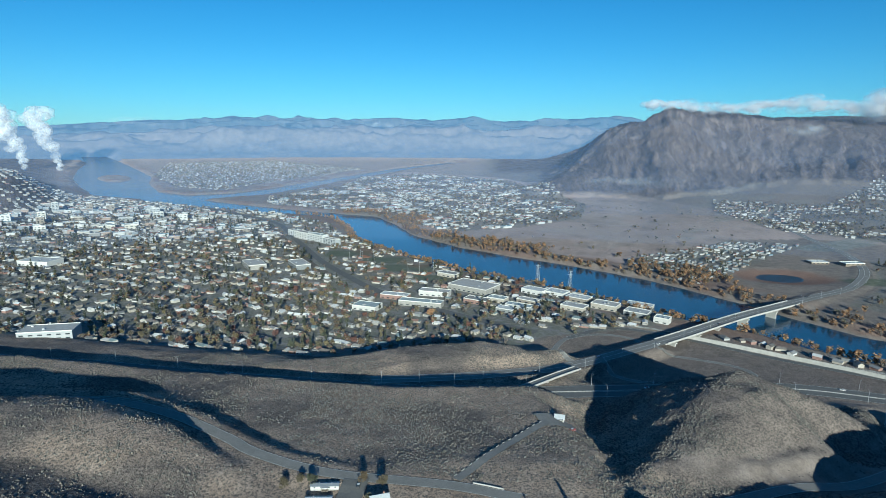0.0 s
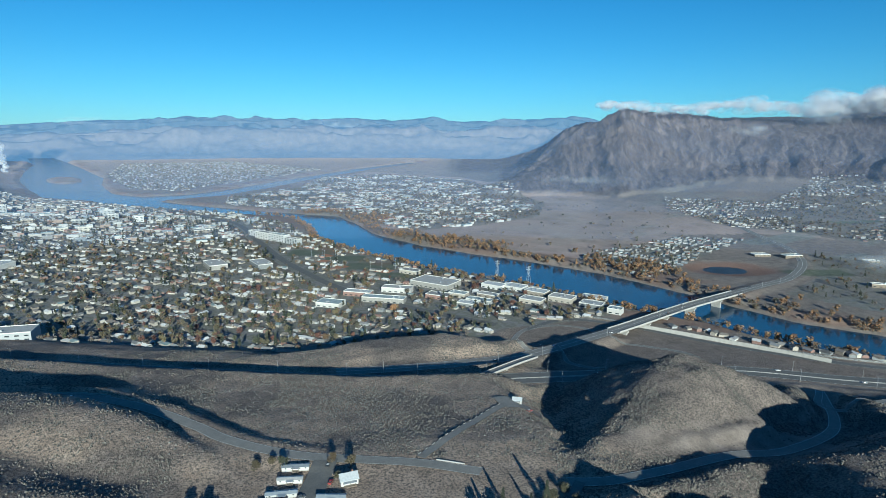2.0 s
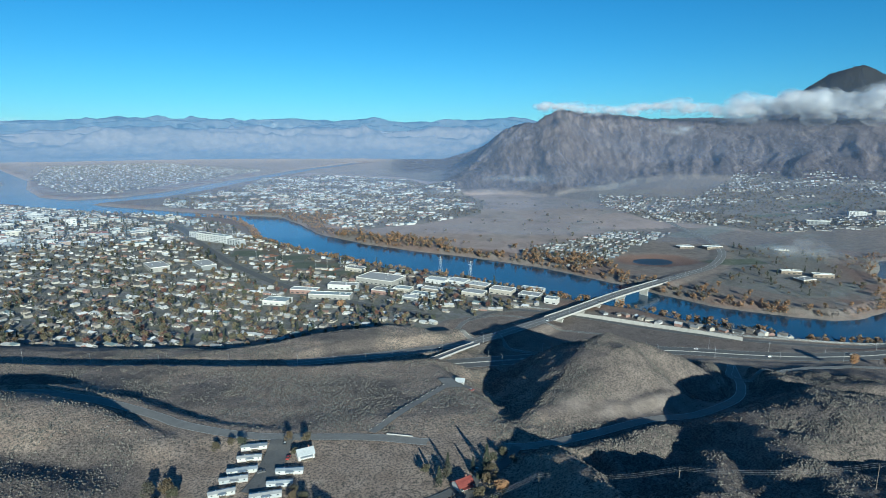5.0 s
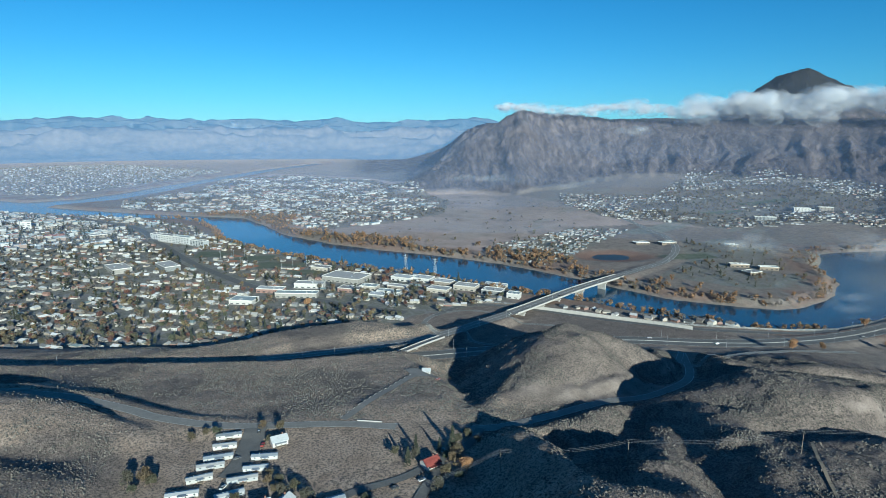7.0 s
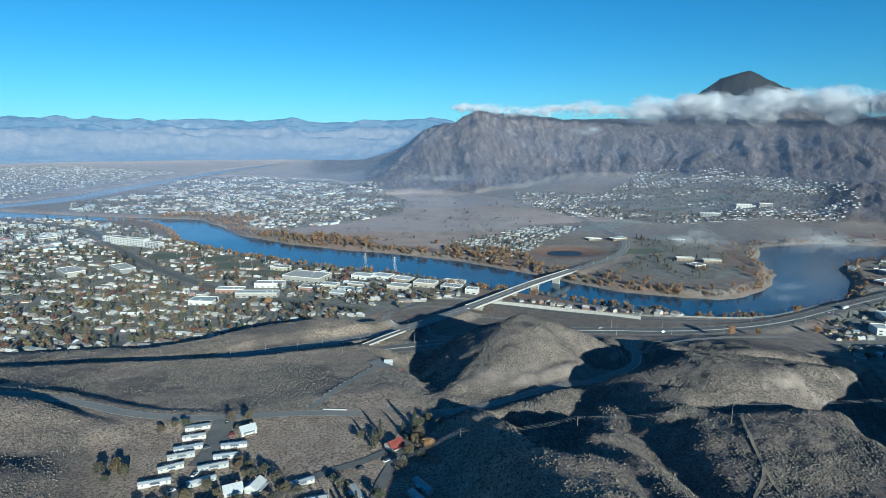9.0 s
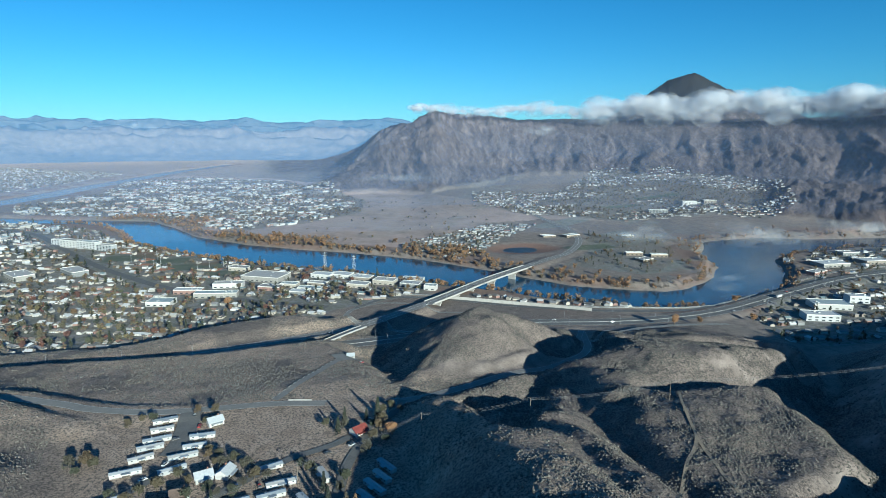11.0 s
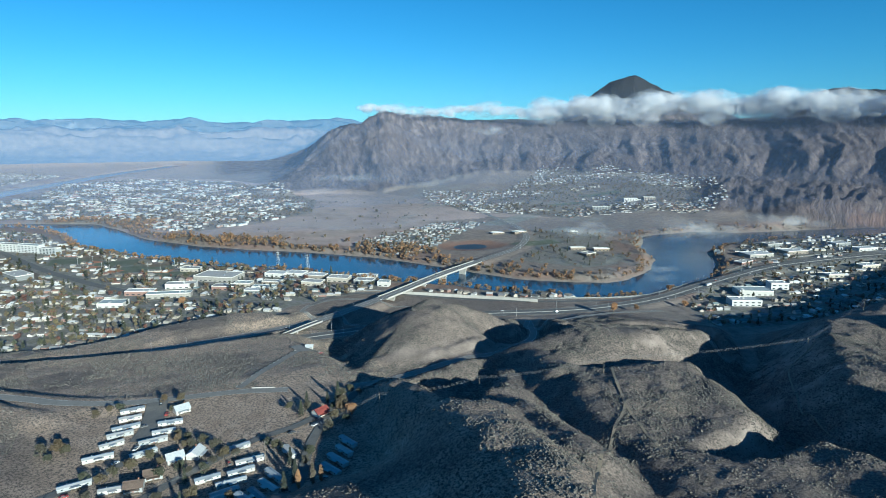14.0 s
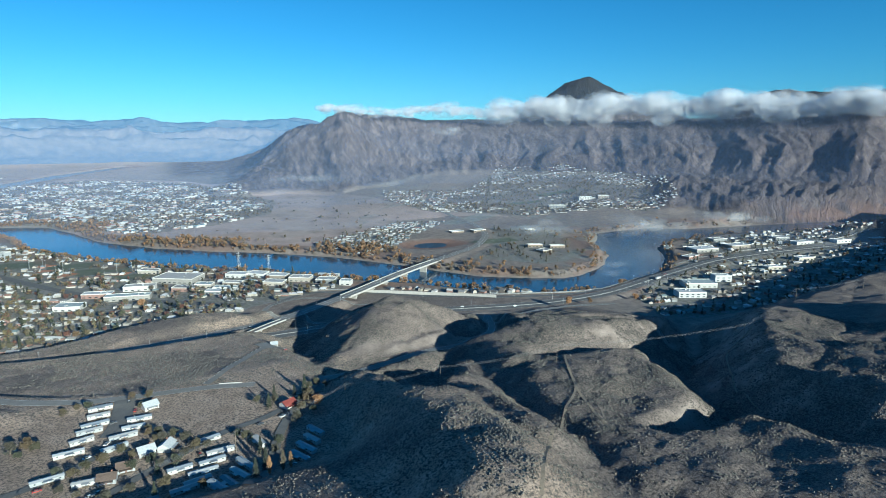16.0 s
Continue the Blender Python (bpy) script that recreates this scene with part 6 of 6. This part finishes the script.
# pines on the high ground
r = np.random.default_rng(49)
pb, pd = r.uniform(17, 68, 6000), r.uniform(2850, 4300, 6000)
px, py = CX + pd * np.sin(np.radians(pb)), CY + pd * np.cos(np.radians(pb))
pz = terrain(px, py)
ok = pz > 300 + 80 * fbm(px / 150, py / 150, 3, 95)
pines = Heap()
slim = [crown(11, 5, 4, "cone", 2.6) for _ in range(2)]
for k in range(2):
    w = np.flatnonzero(ok)[k::2]
    pines.add(slim[k], px[w], py[w], pz[w] - 5, 0.0, r.uniform(0.7, 1.4, len(w)))
tagged(new("mountain_pines", pines.mesh("mountain_pines", PINE_ALL)), "dark pines dotted over the mountain tops", "trees", kind="stuff")

# ---- sagebrush ----
r = np.random.default_rng(51)
COUNT = 420000
sb, sd_ = np.radians(r.uniform(-44, 96, COUNT)), np.sqrt(r.uniform(90 ** 2, 640 ** 2, COUNT))
sx, sy = CX + sd_ * np.sin(sb), CY + sd_ * np.cos(sb)
sz = terrain(sx, sy)
ok = (sz > 16) & (r.random(COUNT) < np.clip(0.42 + 1.5 * fbm(sx / 38, sy / 38, 3, 53) + 1.2 * fbm(sx / 9, sy / 9, 2, 55), 0.08, 1) * np.where(sx < 90, 0.55, 1.0))
for line, half in ROADS:
    ok &= along(sx, sy, line)[0] > half + 2
ok &= ~((sx > -120) & (sx < 80) & (sy > 120) & (sy < 284))
ok &= ~((sx > 118) & (sx < 285) & (sy > 296) & (sy - 0.22 * (sx - 190) < 324)) | (r.random(COUNT) < 0.04)
ok &= (inside(sx, sy, SOUTH_TOWN) + inside(sx, sy, EAST_TOWN)) < 0.5
w = np.flatnonzero(ok)[:165000]
brush = Heap()
size = r.uniform(0, 1, COUNT) ** 1.7 * 0.95 + 0.4
tuft = (np.array([(1, 0, -0.2), (-0.2, 0.95, -0.2), (-1, -0.1, -0.2), (0.1, -1, -0.2), (0.1, 0.05, 0.62)]) * 0.8, np.array([(0, 1, 4), (1, 2, 4), (2, 3, 4), (3, 0, 4)]))
for k in range(4):
    i = w[k::4]
    for shape, j in ((lump(0.8, 0.62), i[sd_[i] < 330]), (tuft, i[sd_[i] >= 330])):
        brush.add(shape, sx[j], sy[j], sz[j] + 0.15, r.uniform(0, 6.28, len(j)), size[j])
tagged(new("sagebrush", brush.mesh("sagebrush", SAGE_ALL)), "grey-green sagebrush dotted over the dry foothills", "shrubs", kind="stuff")


# ---- clouds and steam ----
def cloud_material(name, thick, scale):
    """White droplets: light passes through and scatters, thinner where the noise is low."""
    m = bpy.data.materials.new(name)
    m.use_nodes = True
    n, links = m.node_tree.nodes, m.node_tree.links
    n.clear()
    out, clear = n.new("ShaderNodeOutputMaterial"), n.new("ShaderNodeBsdfTransparent")
    lit, thru = n.new("ShaderNodeBsdfDiffuse"), n.new("ShaderNodeBsdfTranslucent")
    lit.inputs["Color"].default_value = thru.inputs["Color"].default_value = (0.93, 0.94, 0.96, 1)
    both, mixed = n.new("ShaderNodeMixShader"), n.new("ShaderNodeMixShader")
    links.new(lit.outputs[0], both.inputs[1])
    links.new(thru.outputs[0], both.inputs[2])
    f = noise_node(n, links, position(n), scale, 6, 0.62)
    r_ = n.new("ShaderNodeMapRange")
    r_.inputs["From Min"].default_value, r_.inputs["From Max"].default_value = 0.34, 0.66
    r_.inputs["To Min"].default_value, r_.inputs["To Max"].default_value = 0.0, thick
    links.new(f, r_.inputs["Value"])
    links.new(r_.outputs[0], mixed.inputs[0])
    links.new(clear.outputs[0], mixed.inputs[1])
    links.new(both.outputs[0], mixed.inputs[2])
    links.new(mixed.outputs[0], out.inputs["Surface"])
    return m


def puff():
    bm = bmesh.new()
    bmesh.ops.create_icosphere(bm, subdivisions=2, radius=1.0)
    for v in bm.verts:
        v.co *= 1 + 0.28 * noise.noise(v.co * 1.7 + Vector((rng.uniform(0, 50), 0, 0)))
    out = tris(([tuple(v.co) for v in bm.verts], [tuple(q.index for q in f.verts) for f in bm.faces]))
    bm.free()
    return out


PUFFS = [puff() for _ in range(5)]


def cloud(name, spots, label, mat, category="cloud"):
    """A cloud of soft lumps: rows of bearing, distance, height, size, flatness."""
    heap = Heap()
    for k, (b, d, z, s, flat) in enumerate(spots):
        heap.add(PUFFS[k % 5], np.array([CX + d * math.sin(radians(b))]), np.array([CY + d * math.cos(radians(b))]), np.array([z]), 1.3 * k, s * 1.6, s, s * flat)
    return tagged(new(name, heap.mesh(name, mat, True)), label, category, kind="stuff")


scene.cycles.transparent_max_bounces = 48
STEAM = cloud_material("steam", 0.5, 0.02)
BANK, WISP = cloud_material("cloud_bank", 0.19, 0.012), cloud_material("thin_mist", 0.055, 0.014)
r = np.random.default_rng(61)
rows = []
for b in np.arange(18.5, 68, 0.42):
    mid = 346 + 8 * math.sin(b * 0.7) + 14 * float(step(34, 44, b))
    amp = 20 + 26 * float(step(28, 40, b)) + 10 * math.sin(b * 1.3) * float(step(26, 34, b))
    for k in range(10):
        cd = float(np.interp(b, [18, 20, 24, 30, 36, 54, 60, 75], [2860, 2870, 2950, 3120, 3140, 3050, 2930, 2750])) + r.normal(0, 50)
        rows.append((b + r.normal(0, 0.4), cd, 240 + (mid - 240 + np.clip(r.normal(0, amp * 0.5), -amp, amp * 0.8)) * cd / 2760, amp * cd / 2760 * r.uniform(0.35, 0.95), 0.7))
cloud("cloud_bank", rows, "long white cloud bank lying along the mountain top", BANK)
for nm, cb, cd, cz, wid, hi in (("mist_patch", 17.3, 2330, 70, 3.2, 16), ("mist_patch", 41.5, 1330, 22, 3.6, 16), ("mist_patch", 50.5, 1380, 30, 3.4, 18), ("mist_patch", 57.5, 1600, 40, 3.0, 14), ("mist_patch", 46, 980, 10, 5.0, 8), ("mist_patch", 30, 2700, 255, 1.6, 18)):
    cloud(nm, [(cb + r.normal(0, wid * 0.45), cd + r.normal(0, 40), cz + r.normal(0, hi * 0.4), hi * r.uniform(0.7, 1.5), 0.5) for _ in range(26)], "thin patch of drifting valley mist", WISP)
for b0, d0, lean in ((-33.8, 3900, -1.7), (-31.7, 3950, -1.4)):
    cloud("steam_plume", [(b0 + lean * t + r.normal(0, 0.12 + 0.25 * t), d0, 6 + 320 * t + r.normal(0, 6), 9 + 30 * t, 1.0) for t in np.linspace(0, 1, 30)], "white steam plume rising from a distant mill", STEAM, "steam")
for cb in (-27, -6.3):
    cloud("cloud_wisp", [(cb + r.normal(0, 1.0), 9000, 330 + r.normal(0, 40), 75 * r.uniform(0.4, 1.0), 0.5) for _ in range(12)], "low cloud scrap against the far hills", WISP)


# ---- tinted sheets imitating haze over the far valley ----
def haze_material():
    m = bpy.data.materials.new("haze_sheet")
    m.use_nodes = True
    n, links = m.node_tree.nodes, m.node_tree.links
    n.clear()
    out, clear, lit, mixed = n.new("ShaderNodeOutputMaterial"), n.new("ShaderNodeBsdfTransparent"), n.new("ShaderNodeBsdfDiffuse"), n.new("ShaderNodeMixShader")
    # the haze is this blue surface colour, thinning out with height
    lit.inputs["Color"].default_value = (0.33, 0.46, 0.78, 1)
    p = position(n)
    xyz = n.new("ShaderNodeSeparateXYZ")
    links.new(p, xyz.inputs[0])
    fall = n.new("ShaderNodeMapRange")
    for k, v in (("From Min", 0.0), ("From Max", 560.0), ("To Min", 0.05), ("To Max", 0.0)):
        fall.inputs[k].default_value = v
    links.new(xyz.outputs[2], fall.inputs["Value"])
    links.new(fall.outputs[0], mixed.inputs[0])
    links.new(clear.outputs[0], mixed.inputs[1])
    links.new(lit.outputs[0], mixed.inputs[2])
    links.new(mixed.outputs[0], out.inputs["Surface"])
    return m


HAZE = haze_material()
# four upright arcs added across the view to veil what lies behind
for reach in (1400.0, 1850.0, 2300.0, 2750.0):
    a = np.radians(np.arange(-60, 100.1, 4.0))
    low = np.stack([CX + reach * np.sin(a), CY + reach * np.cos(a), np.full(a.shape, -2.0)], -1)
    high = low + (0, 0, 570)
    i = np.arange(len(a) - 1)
    tagged(new("haze_sheet", mesh_from("haze_sheet", np.concatenate([low, high]), np.stack([i, i + 1, i + 1 + len(a), i + len(a)], -1), [HAZE])), "upright see-through blue sheet imitating haze over the valley", "haze", kind="stuff")
